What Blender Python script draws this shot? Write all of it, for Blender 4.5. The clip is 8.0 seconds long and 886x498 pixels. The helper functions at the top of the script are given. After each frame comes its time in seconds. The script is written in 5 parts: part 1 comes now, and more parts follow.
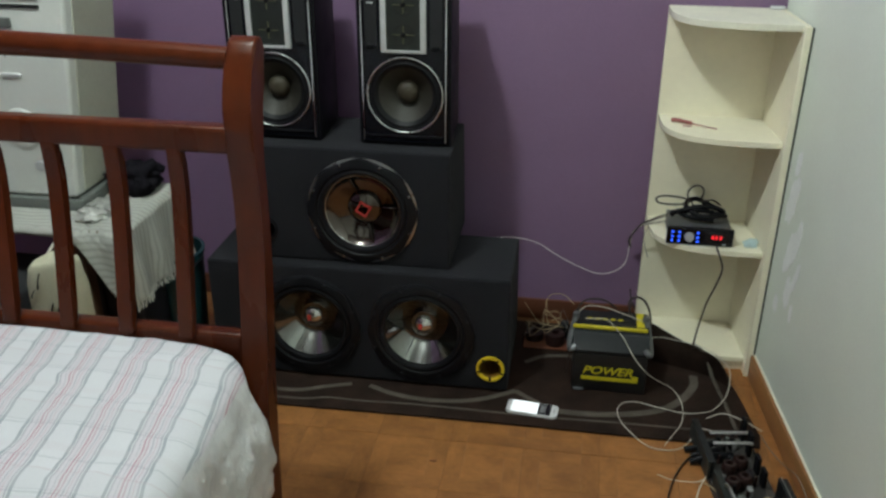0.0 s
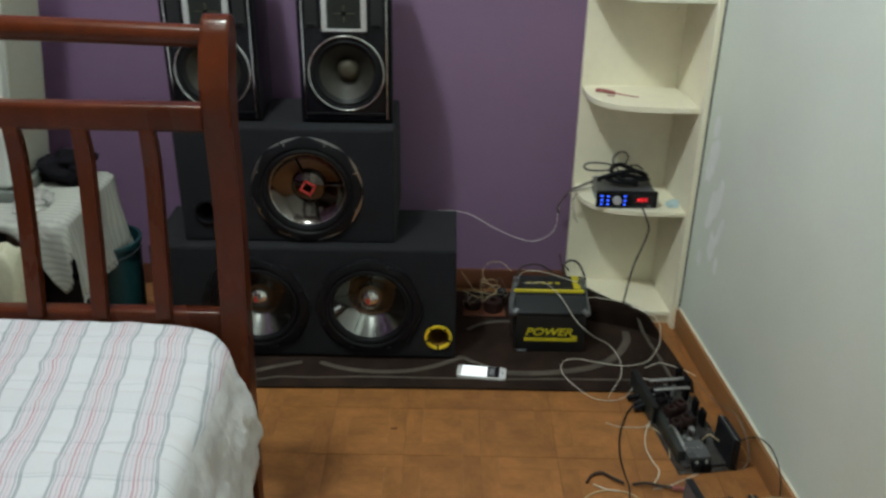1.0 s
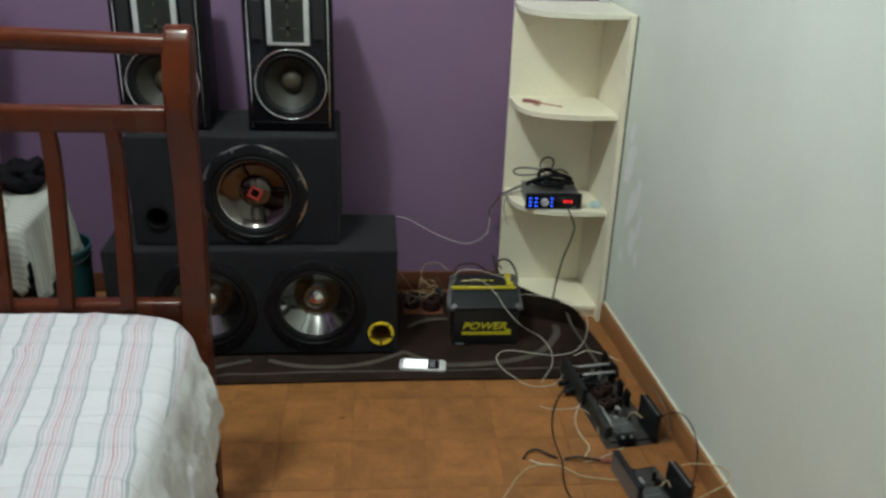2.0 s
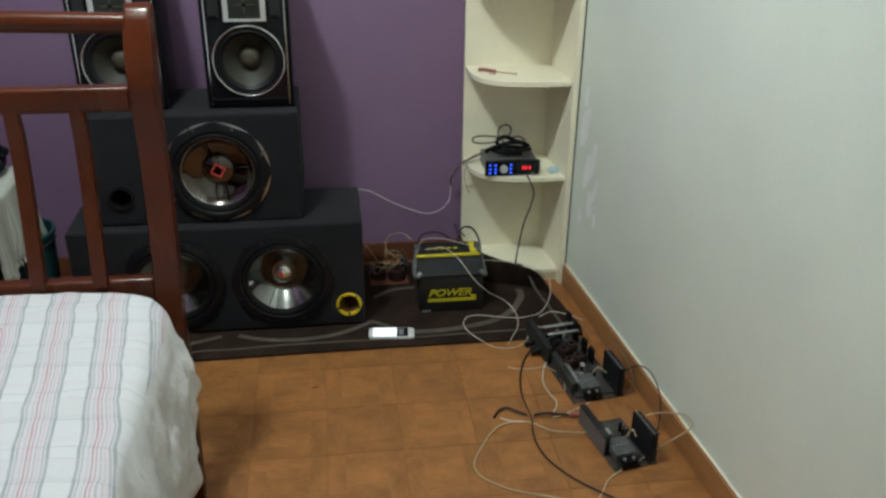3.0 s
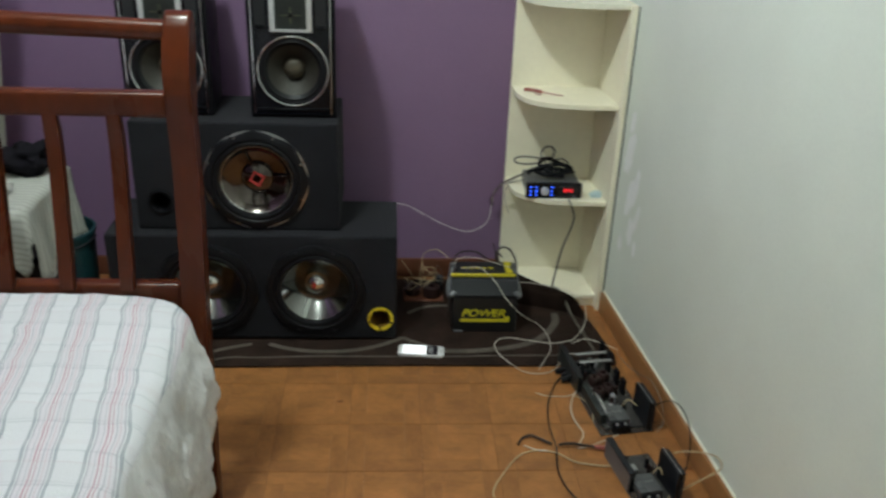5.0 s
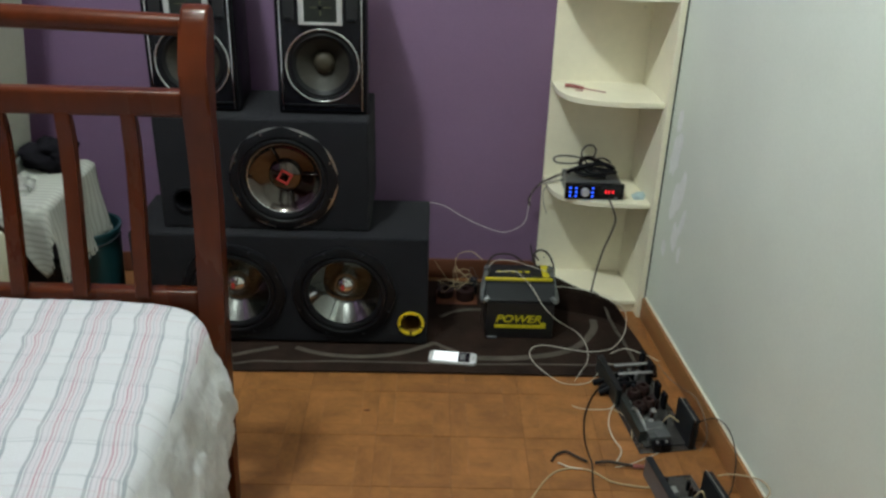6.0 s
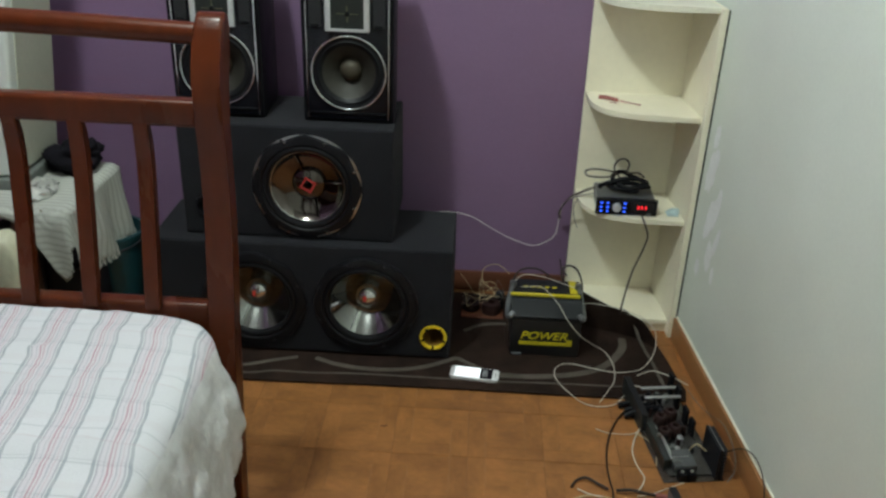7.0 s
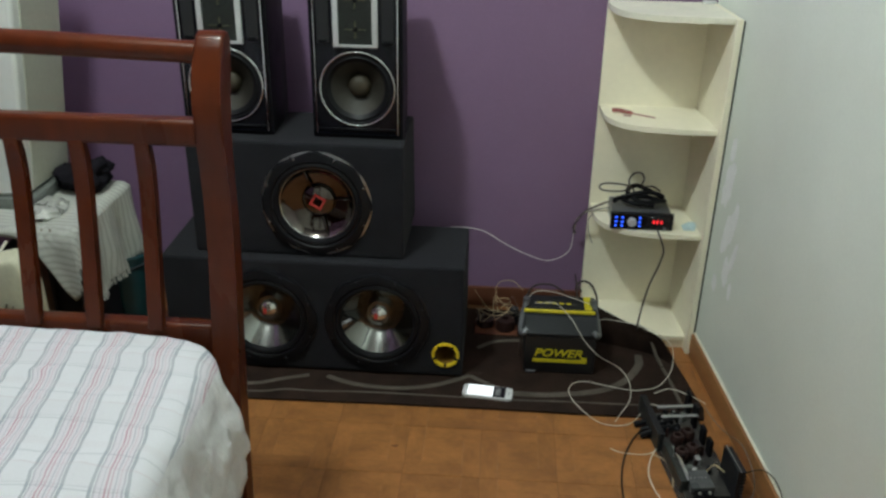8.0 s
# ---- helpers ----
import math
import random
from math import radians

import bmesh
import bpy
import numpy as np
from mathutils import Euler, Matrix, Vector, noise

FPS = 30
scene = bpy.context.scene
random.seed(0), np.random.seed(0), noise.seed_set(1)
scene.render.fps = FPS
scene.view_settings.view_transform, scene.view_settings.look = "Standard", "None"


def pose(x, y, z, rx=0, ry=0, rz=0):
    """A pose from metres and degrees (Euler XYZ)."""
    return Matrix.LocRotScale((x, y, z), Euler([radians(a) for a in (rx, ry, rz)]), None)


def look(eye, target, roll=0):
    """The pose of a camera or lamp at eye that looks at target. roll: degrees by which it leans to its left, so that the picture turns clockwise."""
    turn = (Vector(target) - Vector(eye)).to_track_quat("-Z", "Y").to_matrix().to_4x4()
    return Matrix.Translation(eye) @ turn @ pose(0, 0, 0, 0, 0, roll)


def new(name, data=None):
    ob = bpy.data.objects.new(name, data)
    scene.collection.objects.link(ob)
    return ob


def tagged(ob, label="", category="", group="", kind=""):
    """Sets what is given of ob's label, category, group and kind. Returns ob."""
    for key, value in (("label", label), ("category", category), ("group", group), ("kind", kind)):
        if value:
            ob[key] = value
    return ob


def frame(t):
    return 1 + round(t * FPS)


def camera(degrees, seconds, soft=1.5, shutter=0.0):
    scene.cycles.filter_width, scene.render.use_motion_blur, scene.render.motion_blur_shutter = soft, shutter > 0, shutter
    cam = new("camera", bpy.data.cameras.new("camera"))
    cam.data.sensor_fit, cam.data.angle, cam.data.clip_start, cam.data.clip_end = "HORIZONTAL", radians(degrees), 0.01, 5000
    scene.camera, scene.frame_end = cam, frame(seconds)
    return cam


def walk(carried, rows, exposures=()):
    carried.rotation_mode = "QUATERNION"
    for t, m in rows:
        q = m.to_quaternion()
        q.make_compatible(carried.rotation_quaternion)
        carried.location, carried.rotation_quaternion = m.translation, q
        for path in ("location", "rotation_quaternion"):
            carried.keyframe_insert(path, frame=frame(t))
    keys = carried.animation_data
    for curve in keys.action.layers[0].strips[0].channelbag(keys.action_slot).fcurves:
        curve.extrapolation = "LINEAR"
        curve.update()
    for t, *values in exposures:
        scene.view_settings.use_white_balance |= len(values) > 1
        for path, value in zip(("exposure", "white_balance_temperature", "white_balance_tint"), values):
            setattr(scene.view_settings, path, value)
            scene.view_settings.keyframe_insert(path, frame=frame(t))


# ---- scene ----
cam = camera(53.6, 8.0, soft=2.6, shutter=0.4)
PATH = [
    (0, (0.052, 0.372, 1.487), (-0.227, 2.153, 0.62), 0.2),
    (0.5, (0.033, 0.348, 1.492), (-0.23, 2.144, 0.652), 0.3),
    (1, (-0.122, 0.278, 1.482), (-0.129, 2.067, 0.589), 0.9),
    (1.5, (-0.19, 0.228, 1.482), (-0.062, 2.023, 0.609), -2.1),
    (2, (-0.154, 0.097, 1.491), (-0.003, 1.905, 0.649), 1.9),
    (2.2, (-0.184, 0.072, 1.477), (0.03, 1.843, 0.573), 1.9),
    (3.3, (-0.175, 0.036, 1.496), (0.069, 1.814, 0.611), 0.7),
    (3.5, (-0.185, 0.033, 1.497), (0.064, 1.802, 0.598), 1.5),
    (4, (-0.189, 0.034, 1.5), (0.091, 1.801, 0.606), 2.0),
    (4.5, (-0.19, 0.032, 1.505), (0.101, 1.799, 0.615), 3.5),
    (5, (-0.123, 0.071, 1.495), (0.005, 1.87, 0.631), 2.3),
    (5.2, (-0.096, 0.090, 1.485), (-0.044, 1.895, 0.625), 2.0),
    (6.3, (-0.097, 0.227, 1.486), (-0.074, 2.014, 0.588), 1.7),
    (6.5, (-0.086, 0.245, 1.48), (-0.124, 2.034, 0.587), 1.5),
    (7, (-0.049, 0.263, 1.493), (-0.107, 2.052, 0.6), 2.1),
    (7.5, (-0.031, 0.282, 1.486), (-0.134, 2.076, 0.608), 1.2),
    (8, (-0.016, 0.301, 1.493), (-0.129, 2.097, 0.622), 1.0),
]
walk(cam, [(t, look(eye, target, roll)) for t, eye, target, roll in PATH],
     [(0, -0.07), (2, 0.0), (3.5, 0.05), (5, 0.05), (8, -0.02)])

# ---- light ----
ceiling_bulb = new("ceiling_bulb", bpy.data.lights.new("ceiling_bulb", "POINT"))
ceiling_bulb.location = (-0.76, 1.52, 2.86)
ceiling_bulb.data.energy = 109
ceiling_bulb.data.color = (0.86, 0.985, 0.94)
ceiling_bulb.data.shadow_soft_size = 0.08
room_world = bpy.data.worlds.new("room_world")
room_world.use_nodes = True
room_world.node_tree.nodes["Background"].inputs[0].default_value = (0.02, 0.02, 0.025, 1)
scene.world = room_world


# ---- materials ----
def mat(name, rgb, rough=0.6, metal=0.0, spec=0.5, var=0.12, scale=6.0, fine=90.0, bump=0.15, fine_var=0.06, coat=0.0, stretch=(1, 1, 1),
        bump_dist=0.002, rand=0.0, emit=0.0):
    """Base colour with broad and fine variation and a fine relief, in object space."""
    m = bpy.data.materials.new(name)
    m.use_nodes = True
    nt = m.node_tree
    b = nt.nodes["Principled BSDF"]
    tc = nt.nodes.new("ShaderNodeTexCoord")
    mp = nt.nodes.new("ShaderNodeMapping")
    mp.inputs["Scale"].default_value = stretch
    if rand:
        shift = nt.nodes.new("ShaderNodeVectorMath")
        shift.operation = "ADD"
        who = nt.nodes.new("ShaderNodeObjectInfo")
        far_off = nt.nodes.new("ShaderNodeMath")
        far_off.operation = "MULTIPLY"
        far_off.inputs[1].default_value = 40
        nt.links.new(who.outputs["Random"], far_off.inputs[0])
        nt.links.new(tc.outputs["Object"], shift.inputs[0])
        nt.links.new(far_off.outputs[0], shift.inputs[1])
        nt.links.new(shift.outputs[0], mp.inputs[0])
    else:
        nt.links.new(tc.outputs["Object"], mp.inputs[0])
    n1 = nt.nodes.new("ShaderNodeTexNoise")
    n1.inputs["Scale"].default_value, n1.inputs["Detail"].default_value = scale, 5
    n2 = nt.nodes.new("ShaderNodeTexNoise")
    n2.inputs["Scale"].default_value, n2.inputs["Detail"].default_value = fine, 3
    nt.links.new(mp.outputs[0], n1.inputs["Vector"])
    nt.links.new(mp.outputs[0], n2.inputs["Vector"])

    def ranged(src, lo, hi):
        r = nt.nodes.new("ShaderNodeMapRange")
        r.inputs[1].default_value, r.inputs[2].default_value = 0.25, 0.75
        r.inputs[3].default_value, r.inputs[4].default_value = lo, hi
        nt.links.new(src, r.inputs[0])
        return r.outputs[0]

    def times(a, c):
        x = nt.nodes.new("ShaderNodeMath")
        x.operation = "MULTIPLY"
        nt.links.new(a, x.inputs[0])
        nt.links.new(c, x.inputs[1])
        return x.outputs[0]

    f = times(ranged(n1.outputs[0], 1 - var, 1 + var), ranged(n2.outputs[0], 1 - fine_var, 1 + fine_var))
    if rand:
        oi = nt.nodes.new("ShaderNodeObjectInfo")
        r = nt.nodes.new("ShaderNodeMapRange")
        r.inputs[3].default_value, r.inputs[4].default_value = 1 - rand, 1 + rand
        nt.links.new(oi.outputs["Random"], r.inputs[0])
        f = times(f, r.outputs[0])
        g = nt.nodes.new("ShaderNodeNewGeometry")
        r2 = nt.nodes.new("ShaderNodeMapRange")
        r2.inputs[3].default_value, r2.inputs[4].default_value = 1 - rand, 1 + rand
        nt.links.new(g.outputs["Random Per Island"], r2.inputs[0])
        f = times(f, r2.outputs[0])
    col = nt.nodes.new("ShaderNodeVectorMath")
    col.operation = "SCALE"
    col.inputs[0].default_value = rgb
    nt.links.new(f, col.inputs["Scale"])
    nt.links.new(col.outputs[0], b.inputs["Base Color"])
    rr = ranged(n1.outputs[0], max(rough - 0.07, 0.02), min(rough + 0.07, 1))
    nt.links.new(rr, b.inputs["Roughness"])
    b.inputs["Metallic"].default_value = metal
    b.inputs["Specular IOR Level"].default_value = spec
    b.inputs["Coat Weight"].default_value = coat
    b.inputs["Coat Roughness"].default_value = 0.12
    if bump:
        bp = nt.nodes.new("ShaderNodeBump")
        bp.inputs["Strength"].default_value, bp.inputs["Distance"].default_value = bump, bump_dist
        nt.links.new(n2.outputs[0], bp.inputs["Height"])
        nt.links.new(bp.outputs[0], b.inputs["Normal"])
    if emit:
        b.inputs["Emission Color"].default_value = (*rgb, 1)
        b.inputs["Emission Strength"].default_value = emit
    return m


PURPLE = mat("purple_wall_paint", (0.214, 0.127, 0.230), 0.62, var=0.05, scale=2.2, fine=160, bump=0.12, fine_var=0.03)
WHITE_WALL = mat("white_wall_paint", (0.785, 0.845, 0.765), 0.5, var=0.05, scale=2.6, fine=120, bump=0.12, fine_var=0.02)
PLASTER = mat("bare_plaster", (0.92, 0.95, 0.93), 0.75, var=0.05, scale=9, bump=0.3)
CEIL = mat("ceiling_paint", (0.60, 0.60, 0.575), 0.8, var=0.04)
WOOD_U = mat("tile_wood_across", (0.305, 0.124, 0.036), 0.46, var=0.30, scale=11, fine=60, stretch=(1, 1.7, 1), bump=0.06, fine_var=0.12, rand=0.085)
WOOD_V = mat("tile_wood_along", (0.305, 0.124, 0.036), 0.46, var=0.30, scale=11, fine=60, stretch=(1.7, 1, 1), bump=0.06, fine_var=0.12, rand=0.085)
GROUT = mat("floor_joint", (0.19, 0.075, 0.022), 0.8, var=0.2)
SKIRT = mat("skirting_wood", (0.36, 0.165, 0.06), 0.45, var=0.2, scale=5, stretch=(5, 1, 5), fine_var=0.12)
SKIRT_DARK = mat("skirting_wood_dark", (0.13, 0.042, 0.02), 0.5, var=0.2, scale=5, stretch=(1, 5, 5))
CREAM = mat("cream_laminate", (0.93, 0.875, 0.70), 0.42, var=0.05, scale=5, fine=50, bump=0.05, fine_var=0.02)
CREAM_EDGE = mat("cream_edge_band", (0.86, 0.835, 0.70), 0.45, var=0.06, scale=14)
BED_WOOD = mat("varnished_bed_wood", (0.074, 0.0135, 0.0030), 0.30, spec=0.16, var=0.25, scale=7, fine=45, stretch=(1, 1, 0.25), bump=0.06, fine_var=0.14, coat=0.15)
CARPET = mat("box_carpet", (0.0152, 0.0150, 0.0190), 0.95, spec=0.12, var=0.18, scale=9, fine=420, bump=0.9, fine_var=0.25, bump_dist=0.003)
CARPET.node_tree.nodes["Principled BSDF"].inputs["Sheen Weight"].default_value = 0.06
GLOSS = mat("gloss_black", (0.005, 0.005, 0.008), 0.18, spec=0.25, var=0.15, scale=7, bump=0.03, coat=0.08)
BLACK = mat("matte_black", (0.005, 0.005, 0.007), 0.5, spec=0.15, var=0.2, scale=12)
RUBBER = mat("black_rubber", (0.007, 0.007, 0.009), 0.42, spec=0.2, var=0.2, scale=14)
CHROME = mat("chrome", (0.82, 0.82, 0.82), 0.08, 1.0, var=0.03, bump=0.0)
ALU = mat("brushed_aluminium", (0.62, 0.63, 0.63), 0.3, 1.0, var=0.06, scale=20, bump=0.05)
CONE_METAL = mat("polished_cone", (0.27, 0.275, 0.265), 0.13, 1.0, var=0.1, scale=10, bump=0.03)
CONE_DARK = mat("smoked_cone", (0.145, 0.124, 0.114), 0.07, 1.0, var=0.1, scale=10, bump=0.02)
CAP_METAL = mat("smoked_cap", (0.70, 0.68, 0.67), 0.1, 1.0, var=0.08, scale=10, bump=0.0)
TWEET = mat("olive_tweeter_bar", (0.10, 0.09, 0.04), 0.5)
PAPER = mat("grey_paper_cone", (0.019, 0.0165, 0.0115), 0.6, var=0.15, scale=16, bump=0.2)
PAPER_CAP = mat("paper_dust_cap", (0.047, 0.038, 0.024), 0.6, var=0.12, scale=20)
SILVER = mat("silver_plastic", (0.60, 0.60, 0.61), 0.35, 0.3, var=0.05, scale=12, bump=0.03)
HORN = mat("horn_grille", (0.013, 0.016, 0.014), 0.4, var=0.25, scale=30)
RED = mat("red_emblem", (0.52, 0.05, 0.045), 0.4, var=0.08)
YELLOW = mat("yellow_plastic", (0.78, 0.55, 0.02), 0.42, var=0.14, scale=22)
YELLOW_INK = mat("yellow_print", (0.58, 0.49, 0.015), 0.5, var=0.14, scale=40, fine_var=0.15)
TUBE = mat("port_tube_inside", (0.22, 0.11, 0.015), 0.6, var=0.2)
RUG = mat("dark_brown_rug", (0.0245, 0.0138, 0.0105), 0.80, spec=0.10, var=0.5, scale=11, fine=300, bump=0.8, fine_var=0.3, bump_dist=0.003)
RUG_LINE = mat("rug_grey_line", (0.095, 0.080, 0.066), 0.9, spec=0.2, var=0.3, scale=14, fine=300, bump=0.6, fine_var=0.25)
BATTERY = mat("battery_case", (0.010, 0.010, 0.011), 0.42, var=0.2, scale=14)
BATTERY_LID = mat("battery_lid", (0.013, 0.0145, 0.0165), 0.45, spec=0.3, var=0.15, scale=18)
WIRE_WHITE = mat("white_wire", (0.72, 0.67, 0.58), 0.5, var=0.1, scale=20)
WIRE_BRIGHT = mat("bright_white_wire", (0.86, 0.80, 0.80), 0.5, var=0.06, scale=20)
WIRE_CREAM = mat("cream_wire", (0.52, 0.41, 0.25), 0.5, var=0.1, scale=20)
WIRE_BLACK = mat("black_wire", (0.024, 0.014, 0.010), 0.5, var=0.2, scale=20)
WIRE_GREY = mat("grey_wire", (0.18, 0.16, 0.14), 0.5, var=0.15, scale=20)
COPPER = mat("copper_winding", (0.027, 0.010, 0.009), 0.5, 0.2, var=0.3, scale=30)
BOARD = mat("circuit_board", (0.045, 0.042, 0.040), 0.4, var=0.35, scale=40, fine_var=0.3)
CLEAR = mat("grey_acrylic", (0.080, 0.083, 0.086), 0.3, var=0.15, scale=12)
ACRYLIC = mat("clear_acrylic", (0.20, 0.21, 0.22), 0.22, var=0.08, scale=12, bump=0.05)
ACRYLIC.node_tree.nodes["Principled BSDF"].inputs["Transmission Weight"].default_value = 0.85
HEATSINK = mat("anodised_heatsink", (0.020, 0.022, 0.028), 0.38, 0.5, var=0.2, scale=20)
CHANNEL = mat("dark_channel", (0.026, 0.032, 0.031), 0.42, 0.2, var=0.25, scale=20)
SINK_SIDE = mat("grey_sink_side", (0.135, 0.135, 0.150), 0.4, 0.2, var=0.2, scale=20)
HEAT_EDGE = mat("heatsink_edge", (0.42, 0.42, 0.43), 0.35, 0.6, var=0.2, scale=30)
GREY_METAL = mat("grey_metal", (0.16, 0.165, 0.175), 0.4, 0.5, var=0.15, scale=16)
PHONE_WHITE = mat("white_phone_plastic", (0.75, 0.75, 0.76), 0.25, var=0.03)
SCREEN_LIT = mat("lit_phone_screen", (0.93, 0.97, 1.0), 0.2, emit=0.75, var=0.02, bump=0)
SCREEN_DARK = mat("dark_phone_screen", (0.012, 0.012, 0.014), 0.15, var=0.1, bump=0)
SCREEN_GREY = mat("phone_screen_picture", (0.20, 0.20, 0.21), 0.3, var=0.5, scale=160, bump=0)
LED_BLUE = mat("blue_key_light", (0.02, 0.10, 1.0), 0.4, emit=1.6, var=0.1, bump=0)
LED_RED = mat("red_display", (1.0, 0.02, 0.03), 0.4, emit=0.95, var=0.1, bump=0)
APPLIANCE = mat("white_appliance_plastic", (0.68, 0.69, 0.66), 0.35, var=0.04, scale=4, bump=0.03, fine_var=0.02)
APPLIANCE_SIDE = mat("beige_appliance_side", (0.46, 0.46, 0.38), 0.45, var=0.05, scale=4)
SLOT = mat("dark_slot", (0.006, 0.006, 0.008), 0.7, var=0.1)
GREY_PLASTIC = mat("grey_plastic", (0.13, 0.14, 0.13), 0.5, var=0.15)
CLOTH_EDGE = mat("foil_wrap", (0.5, 0.5, 0.47), 0.3, 0.4, var=0.4, scale=25, bump=0.8, bump_dist=0.01)
FUR = mat("black_fabric", (0.008, 0.007, 0.010), 0.95, spec=0.1, var=0.3, scale=20, bump=0.8)
DARK_CLOTH = mat("dark_clutter", (0.022, 0.024, 0.026), 0.8, var=0.35, scale=8)
NAVY = mat("dark_navy_plastic", (0.006, 0.007, 0.012), 0.6, var=0.2)
TEAL = mat("teal_plastic", (0.006, 0.046, 0.056), 0.45, var=0.15, scale=5)
BAG = mat("cream_bag", (0.54, 0.52, 0.385), 0.6, var=0.12, scale=9, bump=0.3, bump_dist=0.004)
INK = mat("dark_print", (0.03, 0.03, 0.03), 0.7)
TABLE_WOOD = mat("table_wood", (0.10, 0.055, 0.03), 0.5, var=0.2, stretch=(1, 5, 5))
PEN = mat("dull_red_plastic", (0.34, 0.10, 0.09), 0.5, var=0.3, scale=40)
BLUE_FILM = mat("pale_blue_plastic", (0.50, 0.63, 0.65), 0.3, var=0.2, scale=30)
# near-black tone for the shadow in the gap beside the shelf
GAP_SHADE = mat("gap_shadow_tone", (0.05, 0.05, 0.045), 0.9, var=0.3)
MATTRESS = mat("mattress_ticking", (0.6, 0.6, 0.58), 0.8)


def plaid(name):
    """White cotton with groups of grey and red lines along the bed and faint ones across."""
    m = mat(name, (0.605, 0.600, 0.630), 0.85, spec=0.2, var=0.03, scale=5, fine=260, bump=0.4, fine_var=0.03)
    nt = m.node_tree
    b = nt.nodes["Principled BSDF"]
    base = b.inputs["Base Color"].links[0].from_socket
    uv = nt.nodes.new("ShaderNodeUVMap")
    sep = nt.nodes.new("ShaderNodeSeparateXYZ")
    nt.links.new(uv.outputs[0], sep.inputs[0])

    def op(kind, a, v):
        x = nt.nodes.new("ShaderNodeMath")
        x.operation = kind
        nt.links.new(a, x.inputs[0])
        if isinstance(v, (int, float)):
            x.inputs[1].default_value = v
        else:
            nt.links.new(v, x.inputs[1])
        return x.outputs[0]

    def line(coord, period, at, half):
        c = op("WRAP", op("SUBTRACT", coord, at), period / 2)
        c.node.inputs[2].default_value = -period / 2
        return op("LESS_THAN", op("ABSOLUTE", c, 0), half)

    def tint(col, mask, rgb, amount):
        mx = nt.nodes.new("ShaderNodeMix")
        mx.data_type = "RGBA"
        nt.links.new(op("MULTIPLY", mask, amount), mx.inputs[0])
        nt.links.new(col, mx.inputs[6])
        mx.inputs[7].default_value = (*rgb, 1)
        return mx.outputs[2]

    col, U, V = base, sep.outputs[0], sep.outputs[1]
    grey, red = (0.23, 0.25, 0.29), (0.40, 0.19, 0.23)
    for at, half, rgb, amount in ((0.0265, 0.022, (0.56, 0.48, 0.54), 0.42), (0.0, 0.0027, grey, 0.70), (0.0062, 0.0015, grey, 0.50), (0.0150, 0.0010, grey, 0.36), (0.0215, 0.0015, red, 0.76), (0.0275, 0.0013, red, 0.58),
                                  (0.0345, 0.0012, grey, 0.48), (0.0400, 0.0010, red, 0.30), (0.0468, 0.0015, grey, 0.50), (0.0530, 0.0027, grey, 0.70)):
        col = tint(col, line(U, 0.099, at + 0.0545, half), rgb, amount)
    for period, at, half, rgb, amount in ((0.158, 0.030, 0.024, (0.52, 0.51, 0.54), 0.22), (0.079, 0.0, 0.0016, grey, 0.30), (0.158, 0.0065, 0.0012, grey, 0.22), (0.158, 0.052, 0.0012, red, 0.20), (0.158, 0.105, 0.009, (0.55, 0.50, 0.53), 0.20)):
        col = tint(col, line(V, period, at + 0.030, half), rgb, amount)
    nt.links.new(col, b.inputs["Base Color"])
    return m


SHEET = plaid("plaid_sheet")
SHEET_SIDE = mat("gathered_cotton", (0.64, 0.635, 0.645), 0.9, spec=0.15, var=0.10, scale=14, fine=42, bump=0.8, fine_var=0.08, stretch=(1, 1, 0.45), bump_dist=0.012)


def striped(name):
    """Off-white fabric with woven grey stripes."""
    m = mat(name, (0.43, 0.43, 0.395), 0.9, spec=0.15, var=0.08, fine=300, bump=0.4)
    nt = m.node_tree
    b = nt.nodes["Principled BSDF"]
    base = b.inputs["Base Color"].links[0].from_socket
    w = nt.nodes.new("ShaderNodeTexWave")
    w.bands_direction = "Y"
    w.inputs["Scale"].default_value, w.inputs["Distortion"].default_value = 17, 5.0
    w.inputs["Detail Scale"].default_value = 0.6
    uv = nt.nodes.new("ShaderNodeUVMap")
    nt.links.new(uv.outputs[0], w.inputs["Vector"])
    r = nt.nodes.new("ShaderNodeMapRange")
    r.inputs[1].default_value, r.inputs[2].default_value, r.inputs[4].default_value = 0.40, 0.95, 0.42
    nt.links.new(w.outputs[1], r.inputs[0])
    mx = nt.nodes.new("ShaderNodeMix")
    mx.data_type = "RGBA"
    nt.links.new(r.outputs[0], mx.inputs[0])
    nt.links.new(base, mx.inputs[6])
    mx.inputs[7].default_value = (0.20, 0.21, 0.19, 1)
    nt.links.new(mx.outputs[2], b.inputs["Base Color"])
    return m


CLOTH = striped("striped_tablecloth")


# ---- mesh helpers ----
def thing(name, at, label, category, group="", kind="", turn=0.0, shift=(0, 0, 0)):
    ob = new(name)
    ob.empty_display_size = 0.05
    ob.location = Vector(at) + Vector(shift)
    ob.rotation_euler = (0, 0, radians(turn))
    ob["base"] = tuple(at)
    return tagged(ob, label, category, group, kind)


def finish(bm, material, name, sharp=38):
    me = bpy.data.meshes.new(name)
    bmesh.ops.recalc_face_normals(bm, faces=bm.faces)
    bm.to_mesh(me)
    bm.free()
    for m in material if isinstance(material, (list, tuple)) else (material,):
        me.materials.append(m)
    me.shade_smooth()
    me.set_sharp_from_angle(angle=radians(sharp))
    return me


